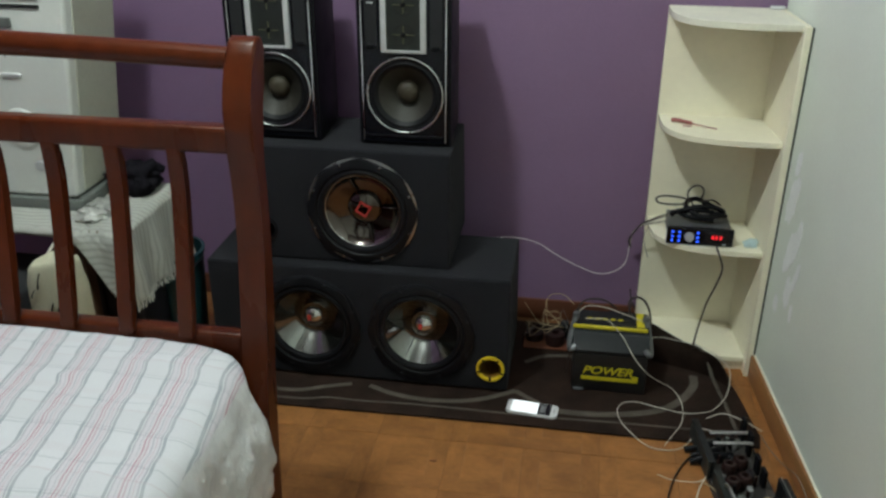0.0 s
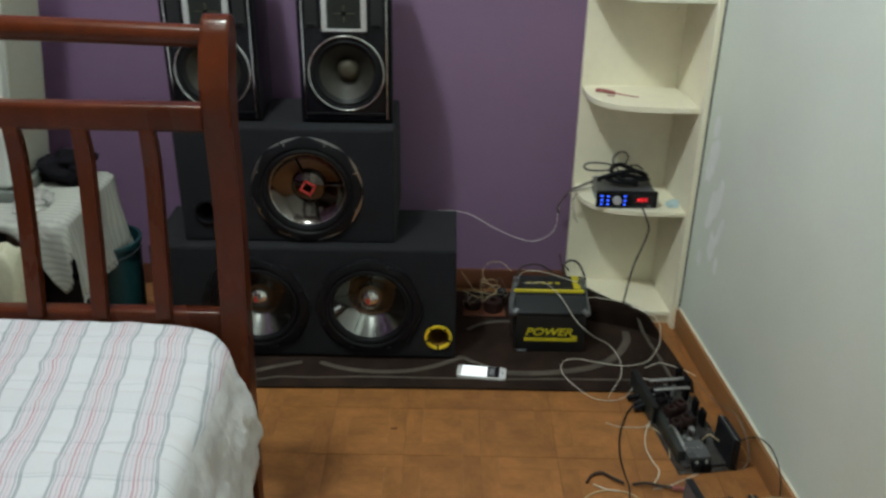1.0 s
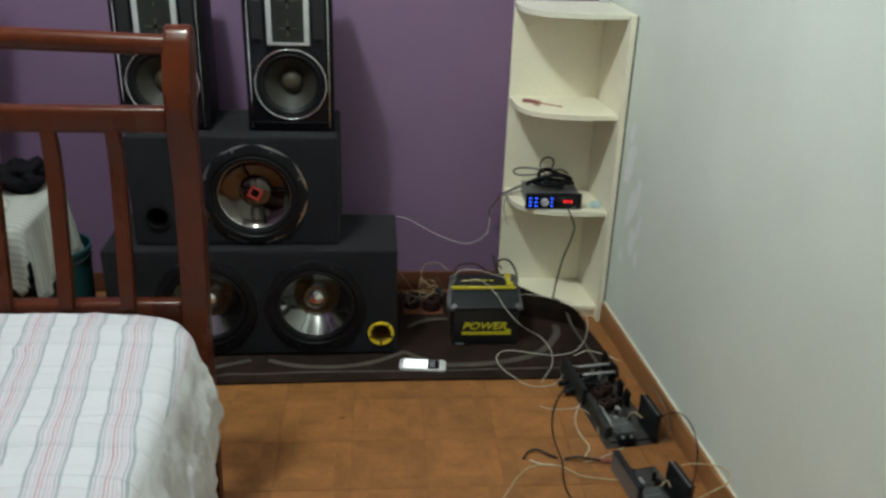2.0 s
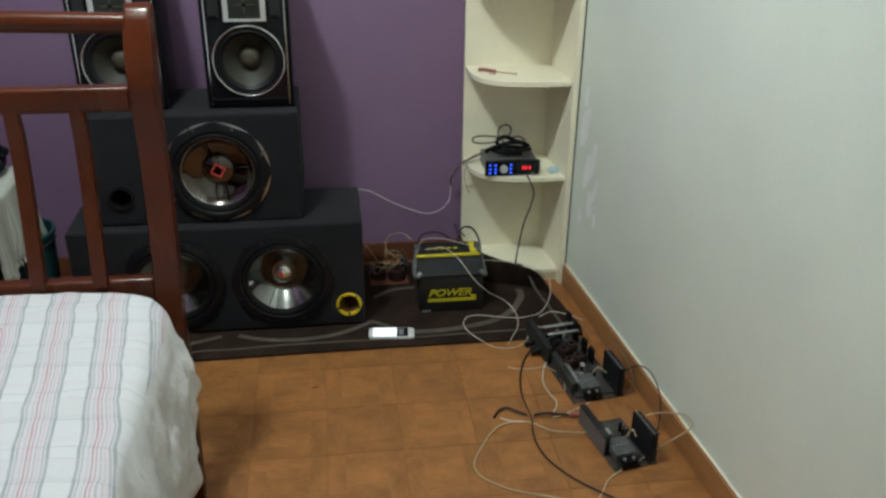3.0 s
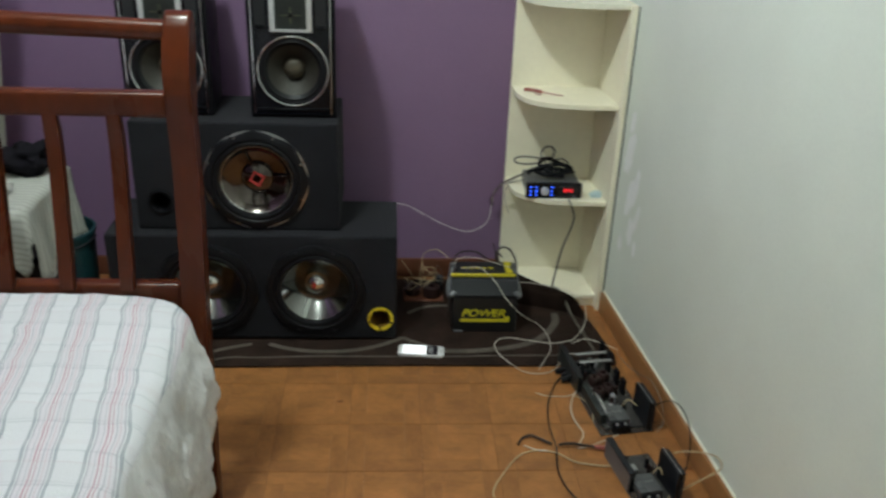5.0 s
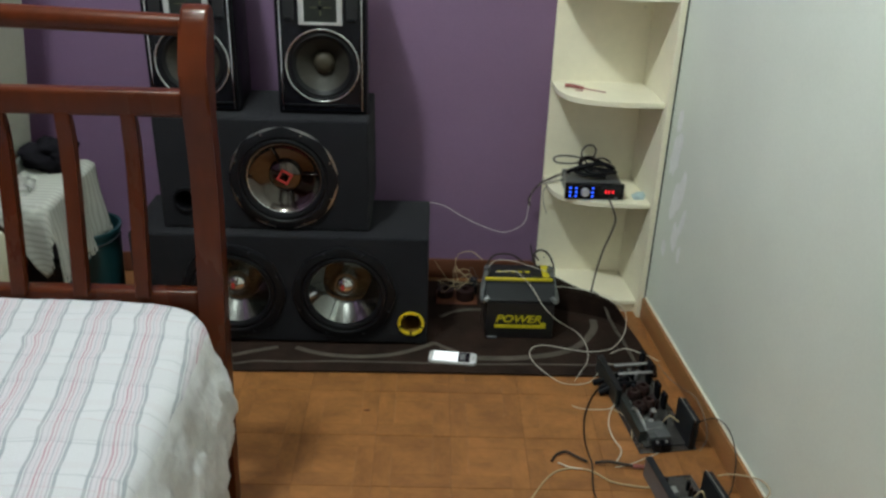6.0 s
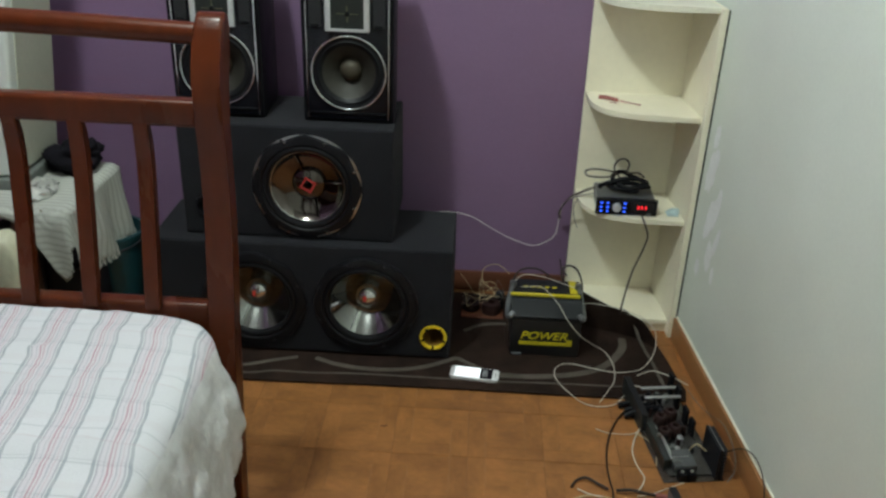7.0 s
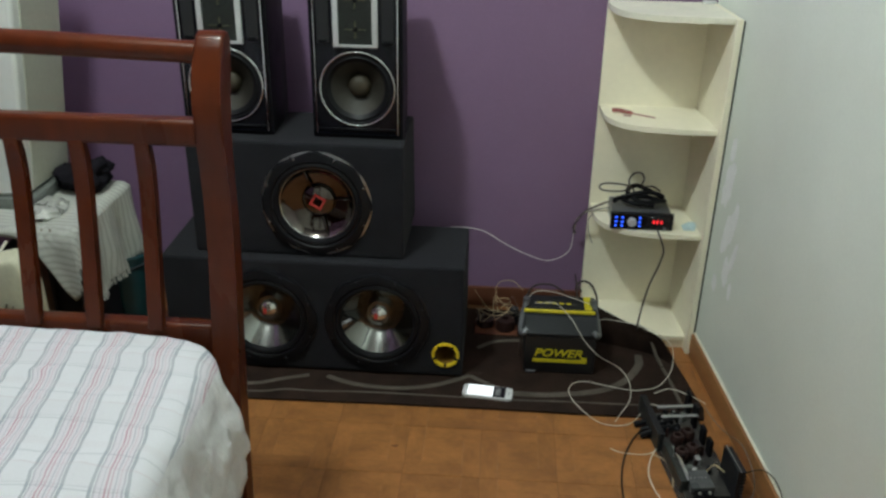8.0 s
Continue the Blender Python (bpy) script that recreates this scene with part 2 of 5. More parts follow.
def part(name, bm, material, parent, label="", sharp=38):
    """A mesh, given in the place's own coordinates, as a part of a thing or of a part."""
    base = Vector(parent["base"])
    bmesh.ops.translate(bm, vec=-base, verts=bm.verts)
    ob = new(name, finish(bm, material, name, sharp))
    ob.parent = parent
    ob["base"] = tuple(base)
    return tagged(ob, label)


def solid(name, bm, material, label, category="", group="", kind="", sharp=38):
    """A thing that is one mesh, in the place's own coordinates."""
    ob = new(name, finish(bm, material, name, sharp))
    ob["base"] = (0, 0, 0)
    return tagged(ob, label, category, group, kind)


def box(x0, x1, y0, y1, z0, z1, bevel=0.0, seg=2, bm=None):
    bm = bm or bmesh.new()
    made = bmesh.ops.create_cube(bm, size=1)["verts"]
    for v in made:
        v.co = Vector(((x0 + x1) / 2 + v.co.x * (x1 - x0), (y0 + y1) / 2 + v.co.y * (y1 - y0), (z0 + z1) / 2 + v.co.z * (z1 - z0)))
    if bevel:
        edges = list({e for v in made for e in v.link_edges})
        bmesh.ops.bevel(bm, geom=edges, offset=bevel, segments=seg, affect="EDGES", profile=0.6)
    return bm


def prism(points, y0, y1, axis="y", bevel=0.0, seg=2):
    """An outline pushed through: points (a, b) in the plane across the axis."""
    bm = bmesh.new()
    at = {"y": lambda a, b, c: (a, c, b), "x": lambda a, b, c: (c, a, b), "z": lambda a, b, c: (a, b, c)}[axis]
    lo = [bm.verts.new(at(a, b, y0)) for a, b in points]
    hi = [bm.verts.new(at(a, b, y1)) for a, b in points]
    n = len(points)
    bm.faces.new(lo)
    bm.faces.new(hi[::-1])
    for i in range(n):
        bm.faces.new((lo[i], hi[i], hi[(i + 1) % n], lo[(i + 1) % n]))
    if bevel:
        bmesh.ops.bevel(bm, geom=list(bm.edges), offset=bevel, segments=seg, affect="EDGES", profile=0.6)
    return bm


def lathe(profile, at, facing="y", seg=48, bm=None, closed=False):
    """Radius and depth pairs turned round an axis: depth grows towards -y (out of a front) or up z."""
    bm = bm or bmesh.new()
    rings = []
    for r, d in profile:
        ring = []
        for i in range(seg if r > 1e-6 else 1):
            a = 2 * math.pi * i / seg
            c, s = r * math.cos(a), r * math.sin(a)
            p = (c, -d, s) if facing == "y" else ((c, s, d) if facing == "z" else (d, c, s))
            ring.append(bm.verts.new(Vector(at) + Vector(p)))
        rings.append(ring)
    pairs = list(zip(rings, rings[1:])) + ([(rings[-1], rings[0])] if closed else [])
    for a, b in pairs:
        for i in range(seg):
            j = (i + 1) % seg
            if len(a) == 1 and len(b) > 1:
                bm.faces.new((a[0], b[i], b[j]))
            elif len(b) == 1 and len(a) > 1:
                bm.faces.new((a[i], b[0], a[j]))
            elif len(a) > 1:
                bm.faces.new((a[i], b[i], b[j], a[j]))
    return bm


def spline(pts, step=8):
    """A smooth line through the points."""
    p = [Vector(q) for q in pts]
    p = [2 * p[0] - p[1]] + p + [2 * p[-1] - p[-2]]
    out = []
    for i in range(1, len(p) - 2):
        for k in range(step):
            t = k / step
            a, b, c, d = p[i - 1], p[i], p[i + 1], p[i + 2]
            out.append(0.5 * (2 * b + (c - a) * t + (2 * a - 5 * b + 4 * c - d) * t * t + (3 * b - a - 3 * c + d) * t ** 3))
    return out + [p[-2]]


def sweep(pts, r, seg=7, step=8, flat=1.0, bm=None, radii=None):
    """A tube along a smooth line; flat squeezes it towards a ribbon."""
    bm = bm or bmesh.new()
    line = spline(pts, step)
    rings = []
    for i, c in enumerate(line):
        d = (line[min(i + 1, len(line) - 1)] - line[max(i - 1, 0)]).normalized()
        side = d.cross(Vector((0, 0, 1)))
        side = side.normalized() if side.length > 0.05 else Vector((1, 0, 0))
        up = side.cross(d).normalized()
        k = radii(i / (len(line) - 1)) if radii else r
        rings.append([bm.verts.new(c + side * k * math.cos(2 * math.pi * j / seg) + up * k * flat * math.sin(2 * math.pi * j / seg)) for j in range(seg)])
    for a, b in zip(rings, rings[1:]):
        for j in range(seg):
            bm.faces.new((a[j], b[j], b[(j + 1) % seg], a[(j + 1) % seg]))
    bm.faces.new(rings[0][::-1])
    bm.faces.new(rings[-1])
    return bm


def torus(at, R, r, facing="y", seg=56, minor=10):
    prof = [(R + r * math.cos(2 * math.pi * k / minor), r * math.sin(2 * math.pi * k / minor)) for k in range(minor)]
    return lathe(prof, at, facing, seg, closed=True)


def cable(name, pts, r, material, label, category="cable", step=8, shift=(0, 0, 0)):
    return solid(name, sweep([Vector(p) + Vector(shift) for p in pts], r, 8, step), material, label, category, sharp=60)


def letters(name, text, at, size, material, parent, shear=0.0, squeeze=1.0, depth=0.0006):
    """Printed words that face -y."""
    cu = bpy.data.curves.new(name, "FONT")
    cu.body, cu.size, cu.extrude, cu.shear, cu.offset = text, size, depth, shear, size * 0.018
    tmp = new(name, cu)
    me = bpy.data.meshes.new_from_object(tmp.evaluated_get(bpy.context.evaluated_depsgraph_get()))
    bpy.data.objects.remove(tmp)
    me.transform(pose(*(Vector(at) - Vector(parent["base"])), 90, 0, 0) @ Matrix.Diagonal((squeeze, 1, 1, 1)))
    me.materials.append(material)
    ob = new(name, me)
    ob.parent = parent
    ob["base"] = parent["base"]
    return ob


# ---- the room ----
BACK = 2.96                      # face of the purple wall


def right_x(y):
    """Face of the white wall, which is not quite square to the purple one."""
    return 0.598 + 0.086 * (3.05 - y)


CEILING_Z = 3.0
solid("wall_north", box(-2.62, 0.86, BACK, BACK + 0.12, -0.1, CEILING_Z), PURPLE, "purple painted bedroom wall behind the loudspeakers", "wall", kind="structure")
solid("wall_east", prism([(right_x(-1.6), -1.6), (right_x(BACK), BACK), (right_x(BACK) + 0.12, BACK), (right_x(-1.6) + 0.12, -1.6)], -0.1, CEILING_Z, "z"), WHITE_WALL,
      "greenish white painted wall with patched plaster", "wall", kind="structure")
# west wall is never in view; its purple is assumed, to lessen bounce
solid("wall_west", box(-2.62, -2.5, -1.6, BACK, -0.1, CEILING_Z), PURPLE, "unseen wall, made purple to weaken the bounced light", "wall", kind="structure")
solid("wall_south", box(-2.62, 1.2, -1.72, -1.6, -0.1, CEILING_Z), WHITE_WALL, "plain white painted wall", "wall", kind="structure")
solid("ceiling", box(-2.62, 1.2, -1.72, BACK + 0.12, CEILING_Z, CEILING_Z + 0.1), CEIL, "plain white ceiling", "ceiling", kind="structure")

# skirting boards
bm = prism([(right_x(-1.58) - 0.014, -1.58), (right_x(2.70) - 0.014, 2.70), (right_x(2.70) - 0.002, 2.70), (right_x(-1.58) - 0.002, -1.58)], 0.0, 0.075, "z", 0.003)
solid("baseboard_east", bm, SKIRT, "brown wooden skirting along the white wall", "baseboard", kind="structure")
solid("trim_east", prism([(right_x(-1.58) - 0.007, -1.58), (right_x(2.70) - 0.007, 2.70), (right_x(2.70) - 0.001, 2.70), (right_x(-1.58) - 0.001, -1.58)], 0.0765, 0.0795, "z", 0.001), CREAM_EDGE,
      "thin pale bead of filler above the skirting", "trim", kind="structure")
solid("baseboard_north", box(-2.5, 0.29, BACK - 0.014, BACK - 0.002, 0.0, 0.072, 0.003), SKIRT_DARK, "dark reddish wooden skirting along the purple wall", "baseboard", kind="structure")


# ---- bed ----
bed = thing("bed", (-1.23, 0.8, 0), "dark red-brown varnished wooden sleigh bed with slatted footboard", "bed")
POST = ((1.706, 0), (1.722, 0.3), (1.748, 0.5), (1.764, 0.57), (1.776, 0.64), (1.786, 0.70), (1.795, 0.77), (1.800, 0.85), (1.798, 0.91), (1.792, 0.96), (1.788, 1.00), (1.792, 1.035), (1.802, 1.07),
        (1.818, 1.105), (1.830, 1.128), (1.845, 1.146), (1.863, 1.154), (1.880, 1.148), (1.889, 1.130), (1.886, 1.108), (1.872, 1.075), (1.858, 1.04), (1.846, 0.99), (1.838, 0.94), (1.838, 0.87), (1.836, 0.77),
        (1.828, 0.69), (1.812, 0.60), (1.796, 0.5), (1.772, 0.3), (1.752, 0))
for x in (-0.566, -1.96):
    part("post", prism(POST, x, x + 0.053, "x", 0.007, 3), BED_WOOD, bed, "red-brown post with a rounded scroll top")
RX0, RX1 = -1.904, -0.564
part("top_rail", sweep([(RX0, 1.845, 1.1165), (-1.5, 1.847, 1.128), (-1.0, 1.847, 1.127), (RX1, 1.845, 1.1165)], 0.0235, 16, 6, radii=lambda k: 0.0235 - 0.003 * max(0.0, k - 0.6) / 0.4), BED_WOOD, bed, "rounded top rail")
part("middle_rail", box(RX0, RX1, 1.803, 1.838, 0.948, 1.000, 0.010, 3), BED_WOOD, bed)
part("lower_rail", box(RX0, RX1, 1.768, 1.802, 0.490, 0.588, 0.010, 3), BED_WOOD, bed)
SLAT_BACK = ((0.580, 1.772), (0.62, 1.780), (0.67, 1.790), (0.72, 1.800), (0.78, 1.811), (0.84, 1.821), (0.885, 1.826), (0.92, 1.826), (0.955, 1.823))
SLAT = [(y - 0.021, z) for z, y in SLAT_BACK] + [(y, z) for z, y in reversed(SLAT_BACK)]
for k in range(10):
    x = -0.675 - 0.1255 * k
    part("slat", prism(SLAT, x - 0.0145, x + 0.0145, "x", 0.004, 2), BED_WOOD, bed)
for x in (-0.600, -1.93):
    part("side_rail", box(x, x + 0.028, -0.10, 1.735, 0.22, 0.36, 0.006), BED_WOOD, bed)
for x in (-0.600, -1.96):
    part("leg", box(x, x + 0.055, -0.14, -0.085, 0.0, 0.40, 0.006), BED_WOOD, bed)
mattress = solid("mattress", prism([(-1.90, -0.12), (-0.600, -0.12), (-0.600, 1.58), (-0.625, 1.65), (-0.68, 1.70), (-0.76, 1.725), (-1.90, 1.725)], 0.30, 0.545, "z", 0.02, 3), MATTRESS, "thick mattress under a plaid sheet", "mattress")


EDGE_X, CORNER_Y, CORNER_RX, CORNER_RY = -0.532, 1.640, 0.140, 0.127


def edge_x(y):
    """Side edge of the made bed: straight, then a broad rounded corner at the foot."""
    k = min(1.0, max(0.0, (y - CORNER_Y) / CORNER_RY))
    return EDGE_X - CORNER_RX * (1 - math.sqrt(1 - k * k))


def bed_sheet():
    bm = bmesh.new()
    uv = bm.loops.layers.uv.new("UVMap")
    ys = [-0.13 + 0.022 * k for k in range(80)] + [1.63, 1.65, 1.67, 1.69, 1.705, 1.72, 1.732, 1.742, 1.750, 1.756, 1.760, 1.763, 1.765, 1.766]
    rows = []
    for y in ys:
        xe = edge_x(y) + 0.005 * noise.noise((y * 9, 3.1, 0.4)) + 0.003 * noise.noise((y * 24, 1.1, 5.4))
        foot = max(0.0, (y - 1.716) / 0.050)
        row = []
        for i in range(44):
            x = -1.90 + (xe - 0.020 + 1.90) * i / 43
            n = noise.noise((x * 3.5, y * 6, 0.3)) * 0.006 + noise.noise((x * 9, y * 22, 4.1)) * 0.0035 + 0.0022 * math.sin(y * 50 + 5 * noise.noise((x * 2, y * 2, 9)))
            n += 0.0045 * (1 - abs(noise.noise((x * 4.3, y * 8.5, 11.3)))) ** 6 + 0.0035 * (1 - abs(noise.noise((x * 9.1 + y * 4, y * 10, 15.3)))) ** 8 - 0.003
            n += 0.0040 * (1 - abs(noise.noise((x * 2.4 + 3, y * 13 + x * 3, 21.3)))) ** 9
            bend = 0.005 * noise.noise((x * 3, y * 4, 2.2)) + 0.0045 * noise.noise((x * 8, y * 15, 6.2)) + 0.0034 * noise.noise((x * 18, y * 40, 1.7))
            row.append(((x, y, 0.584 + n - 0.026 * foot ** 3 - 0.009 * max(0.0, (x - xe + 0.14) / 0.14) ** 2), (x + bend + 0.135 * (y - 1.53), y + bend)))
        hem = 0.203 + 0.045 * min(1.0, max(0.0, (y - 1.53) / 0.06)) + 0.007 * math.sin(y * 14.0 + 1.0) + 0.012 * noise.noise((y * 7, 2, 0)) + (0.05 * max(0.0, (y - 1.55) / 0.23))
        hem += 0.03 * math.exp(-((y - 1.615) / 0.02) ** 2)
        ang = math.asin(min(1.0, max(0.0, (y - CORNER_Y) / CORNER_RY)))
        nx, ny = math.cos(ang), math.sin(ang) * 0.25
        for k in range(1, 22):
            d = k / 21
            z = 0.557 - (0.557 - hem) * d - 0.045 * foot ** 3 * (1 - d)
            out = -0.020 + 0.022 * min(1.0, d * 8) ** 0.6 + 0.033 * min(1.0, d / 0.45) ** 0.8 + 0.006 * math.sin(math.pi * min(1.0, d * 1.1)) * max(0.0, 1 - abs(y - 1.60) / 0.16)
            fold = 0.004 * math.sin(y * 46 + 3.0 * noise.noise((y * 3, d * 2, 1))) + 0.011 * noise.noise((y * 11, d * 3, 7.7)) + 0.012 * noise.noise((y * 34, d * 7, 3.3)) + 0.006 * noise.noise((y * 75, d * 18, 5.3))
            out += 1.3 * fold * min(1.0, d * 2.6)
            if k < 3:
                z = 0.569 - (0.0, 0.004, 0.018)[k]
                z -= 0.045 * foot ** 3
            flare = 0.6 * (EDGE_X - xe) * min(1.0, d / 0.45)
            row.append(((xe + flare + out * nx, min(y + out * ny, 1.757 - 0.052 * d), z), (xe - 0.020 + 0.315 * d + 0.135 * (y - 1.53), y)))
        rows.append([(bm.verts.new(p), u) for p, u in row])
    for a, b in zip(rows, rows[1:]):
        for i in range(len(a) - 1):
            quad = (a[i], a[i + 1], b[i + 1], b[i])
            f = bm.faces.new([q[0] for q in quad])
            f.material_index = 1 if i > 44 else 0
            for lp, q in zip(f.loops, quad):
                lp[uv].uv = q[1]
    ob = solid("bed_sheet", bm, [SHEET, SHEET_SIDE], "rumpled white sheet with thin grey and red plaid lines", "bed sheet", sharp=80)
    md = ob.modifiers.new("thickness", "SOLIDIFY")
    md.thickness, md.offset = 0.003, -1
    return ob


bed_sheet()


# ---- loudspeakers ----
def cut(ob, cutters):
    """Holes through a part, made once and for good."""
    made = []
    for bm in cutters:
        me = bpy.data.meshes.new("hole")
        bmesh.ops.recalc_face_normals(bm, faces=bm.faces)
        bm.to_mesh(me)
        bm.free()
        c = new("hole", me)
        c.parent = ob.parent
        me.transform(Matrix.Translation(-Vector(ob["base"])))
        md = ob.modifiers.new("hole", "BOOLEAN")
        md.object, md.operation, md.solver = c, "DIFFERENCE", "EXACT"
        made.append(c)
    bpy.context.view_layer.update()
    me = bpy.data.meshes.new_from_object(ob.evaluated_get(bpy.context.evaluated_depsgraph_get()))
    ob.modifiers.clear()
    ob.data = me
    for c in made:
        bpy.data.objects.remove(c)
    me.shade_smooth()
    me.set_sharp_from_angle(angle=radians(38))


def drum(at, r, depth):
    return lathe([(0, 0.05), (r, 0.05), (r, -depth), (0, -depth)], at, seg=56)


def subwoofer(parent, c, deep):
    """A twelve-inch woofer: scalloped gasket, rubber roll, metal cone, cap and bolts."""
    flange = lathe([(0.124, -0.02), (0.124, 0.010), (0.129, 0.014), (0.140, 0.013), (0.1500, 0.010), (0.1518, 0.006), (0.152, 0.0025), (0.150, -0.001)], c, seg=96)
    for v in flange.verts:
        dx, dz = v.co.x - c[0], v.co.z - c[2]
        r = math.hypot(dx, dz)
        if r > 0.143:
            k = 1 - 0.020 + 0.044 * (0.5 + 0.5 * math.cos(8 * math.atan2(dz, dx))) ** 1.5
            v.co.x, v.co.z = c[0] + dx * k, c[2] + dz * k
    woofer = part("woofer", flange, RUBBER, parent, "black scalloped rubber woofer gasket")
    part("basket_rim", lathe([(0.145, 0.0), (0.1548, 0.0), (0.1548, 0.0022), (0.150, 0.003), (0.145, 0.003)], c, seg=64), HEATSINK if deep else ALU, woofer, "basket rim showing at the scallops")
    part("surround", lathe([(0.126, 0.004), (0.123, 0.011), (0.117, 0.014), (0.110, 0.011), (0.106, 0.003), (0.105, -0.004)], c, seg=64), RUBBER, woofer)
    if deep:
        part("cone", lathe([(0.107, 0.001), (0.096, -0.010), (0.078, -0.028), (0.060, -0.047), (0.046, -0.062), (0.038, -0.071)], c, seg=64), CONE_METAL, woofer, "polished silver metal cone")
        cap = part("dust_cap", lathe([(0.0395, -0.073), (0.0395, -0.060)] + [(0.0395 * math.cos(radians(a)), -0.060 + 0.0395 * math.sin(radians(a))) for a in (12, 25, 38, 50, 62, 74, 82)] + [(0, -0.0205)], c, seg=40), CAP_METAL, woofer, "mirror-bright bulging dust cap")
        for a in (0.3, 1.5, 2.8, 4.1, 5.2):
            part("tinsel_wire", sweep([(c[0] + r * math.cos(a + s), c[1] + d, c[2] + r * math.sin(a + s)) for r, d, s in ((0.046, 0.058, 0), (0.07, 0.034, 0.10), (0.10, 0.003, 0.12))], 0.0007, 5, 4), BLACK, woofer)
        em = (c[0] - 0.005, c[1] + 0.0215, c[2] + 0.005)
        part("emblem", box(em[0] - 0.006, em[0] + 0.004, em[1] - 0.0016, em[1] + 0.002, em[2] - 0.009, em[2] + 0.009, 0.0005, 1), RED, woofer, "small red mark")
    else:
        part("cone", lathe([(0.107, 0.000), (0.101, -0.010), (0.080, -0.020), (0.052, -0.028), (0.048, -0.029)], c, seg=64), CONE_DARK, woofer, "smoked mirror cone")
        part("trim_ring", torus((c[0], c[1] + 0.001, c[2]), 0.1055, 0.0028, seg=64), CHROME, woofer, "bright trim ring")
        part("dust_cap", lathe([(0.048, -0.029), (0.044, -0.020), (0.030, -0.013), (0.016, -0.010), (0, -0.009)], c, seg=40), CONE_DARK, woofer, "smoked mirror dust cap")
        for a in (0.10, 1.95, 4.98):
            e = bmesh.new()
            box(0.046, 0.100, -0.002, 0.002, -0.0035, 0.0035, 0.0012, 1, e)
            bmesh.ops.rotate(e, cent=(0, 0, 0), matrix=Matrix.Rotation(-0.16, 3, "Z"), verts=e.verts)
            bmesh.ops.rotate(e, cent=(0, 0, 0), matrix=Matrix.Rotation(-a, 3, "Y"), verts=e.verts)
            bmesh.ops.translate(e, vec=(c[0], c[1] + 0.026, c[2]), verts=e.verts)
            part("cone_rib", e, CONE_DARK, woofer)
        e = bmesh.new()
        for k in range(4):
            s = bmesh.new()
            box(-0.0185, 0.0185, -0.0015, 0.0015, 0.0125, 0.0175, 0, 1, s)
            bmesh.ops.rotate(s, cent=(0, 0, 0), matrix=Matrix.Rotation(math.pi / 2 * k + radians(30), 3, "Y"), verts=s.verts)
            tmp = bpy.data.meshes.new("bar")
            s.to_mesh(tmp)
            s.free()
            e.from_mesh(tmp)
            bpy.data.meshes.remove(tmp)
        bmesh.ops.translate(e, vec=(c[0] + 0.001, c[1] + 0.0075, c[2] + 0.002), verts=e.verts)
        part("emblem", e, RED, woofer, "red square outline emblem")
    for k in range(8):
        a = math.pi / 8 + k * math.pi / 4
        p = (c[0] + 0.1445 * math.cos(a), c[1] - 0.0105, c[2] + 0.1445 * math.sin(a))
        part("bolt", lathe([(0, 0.004), (0.003, 0.0038), (0.0042, 0.002), (0.0042, -0.002)], p, seg=12), HEATSINK if deep else CHROME, woofer)
    return woofer


def port_ring(parent, c, r, material, inner, notched):
    ring = part("port", lathe([(r * 0.76, -0.12), (r * 0.76, 0.002), (r * 0.82, 0.006), (r * 0.97, 0.006), (r, 0.0), (r, -0.003)], c, seg=48), material, parent,
                "yellow flared bass port" if notched else "black round bass port")
    part("port_tube", lathe([(r * 0.755, 0.0), (r * 0.755, -0.10), (0, -0.10)], c, seg=40), inner, ring)
    if notched:
        for k in range(5):
            a = radians(90 + 72 * k + 36)
            p = (c[0] + r * 0.80 * math.cos(a), c[1] - 0.0045, c[2] + r * 0.80 * math.sin(a))
            e = box(-0.0032, 0.0032, -0.003, 0.004, -0.006, 0.006, 0.001, 1)
            bmesh.ops.rotate(e, cent=(0, 0, 0), matrix=Matrix.Rotation(math.pi / 2 - a, 3, "Y"), verts=e.verts)
            bmesh.ops.translate(e, vec=p, verts=e.verts)
            part("clip", e, BLACK, ring)
    return ring


# lower box, with two woofers and a yellow port
LOW_F, LOW_TOP = 2.487, 0.372
low_box = thing("subwoofer_box", (-0.51, 2.66, 0.012), "dark grey carpeted box with two polished woofers and yellow port", "loudspeaker")
body = part("box_body", prism([(LOW_F, 0.014), (LOW_F, LOW_TOP), (2.775, LOW_TOP), (2.86, 0.014)], -0.965, -0.091, "x", 0.008, 3), CARPET, low_box, "dark grey carpet covering")
LOW_SUBS = [(-0.342, LOW_F, 0.188), (-0.672, LOW_F, 0.188)]
LOW_PORT = (-0.141, LOW_F, 0.087)
cut(body, [drum(c, 0.125, 0.16) for c in LOW_SUBS] + [drum(LOW_PORT, 0.032, 0.13)])
for c in LOW_SUBS:
    subwoofer(low_box, c, True)
port_ring(low_box, LOW_PORT, 0.041, YELLOW, TUBE, True)

# upper box, with one smoked woofer and a black port
UP_F, UP_TOP = 2.528, 0.711
up_box = thing("subwoofer_box", (-0.56, 2.68, LOW_TOP), "dark grey carpeted box with one smoked mirror woofer, on another box", "loudspeaker")
body = part("box_body", prism([(UP_F, LOW_TOP + 0.001), (UP_F, UP_TOP), (2.815, UP_TOP), (2.86, LOW_TOP + 0.001)], -0.870, -0.268, "x", 0.008, 3), CARPET, up_box, "dark grey carpet covering")
UP_SUB, UP_PORT = (-0.511, UP_F, 0.535), (-0.796, UP_F, 0.463)
cut(body, [drum(UP_SUB, 0.125, 0.16), drum(UP_PORT, 0.030, 0.13)])
subwoofer(up_box, UP_SUB, False)
port_ring(up_box, UP_PORT, 0.038, RUBBER, BLACK, False)


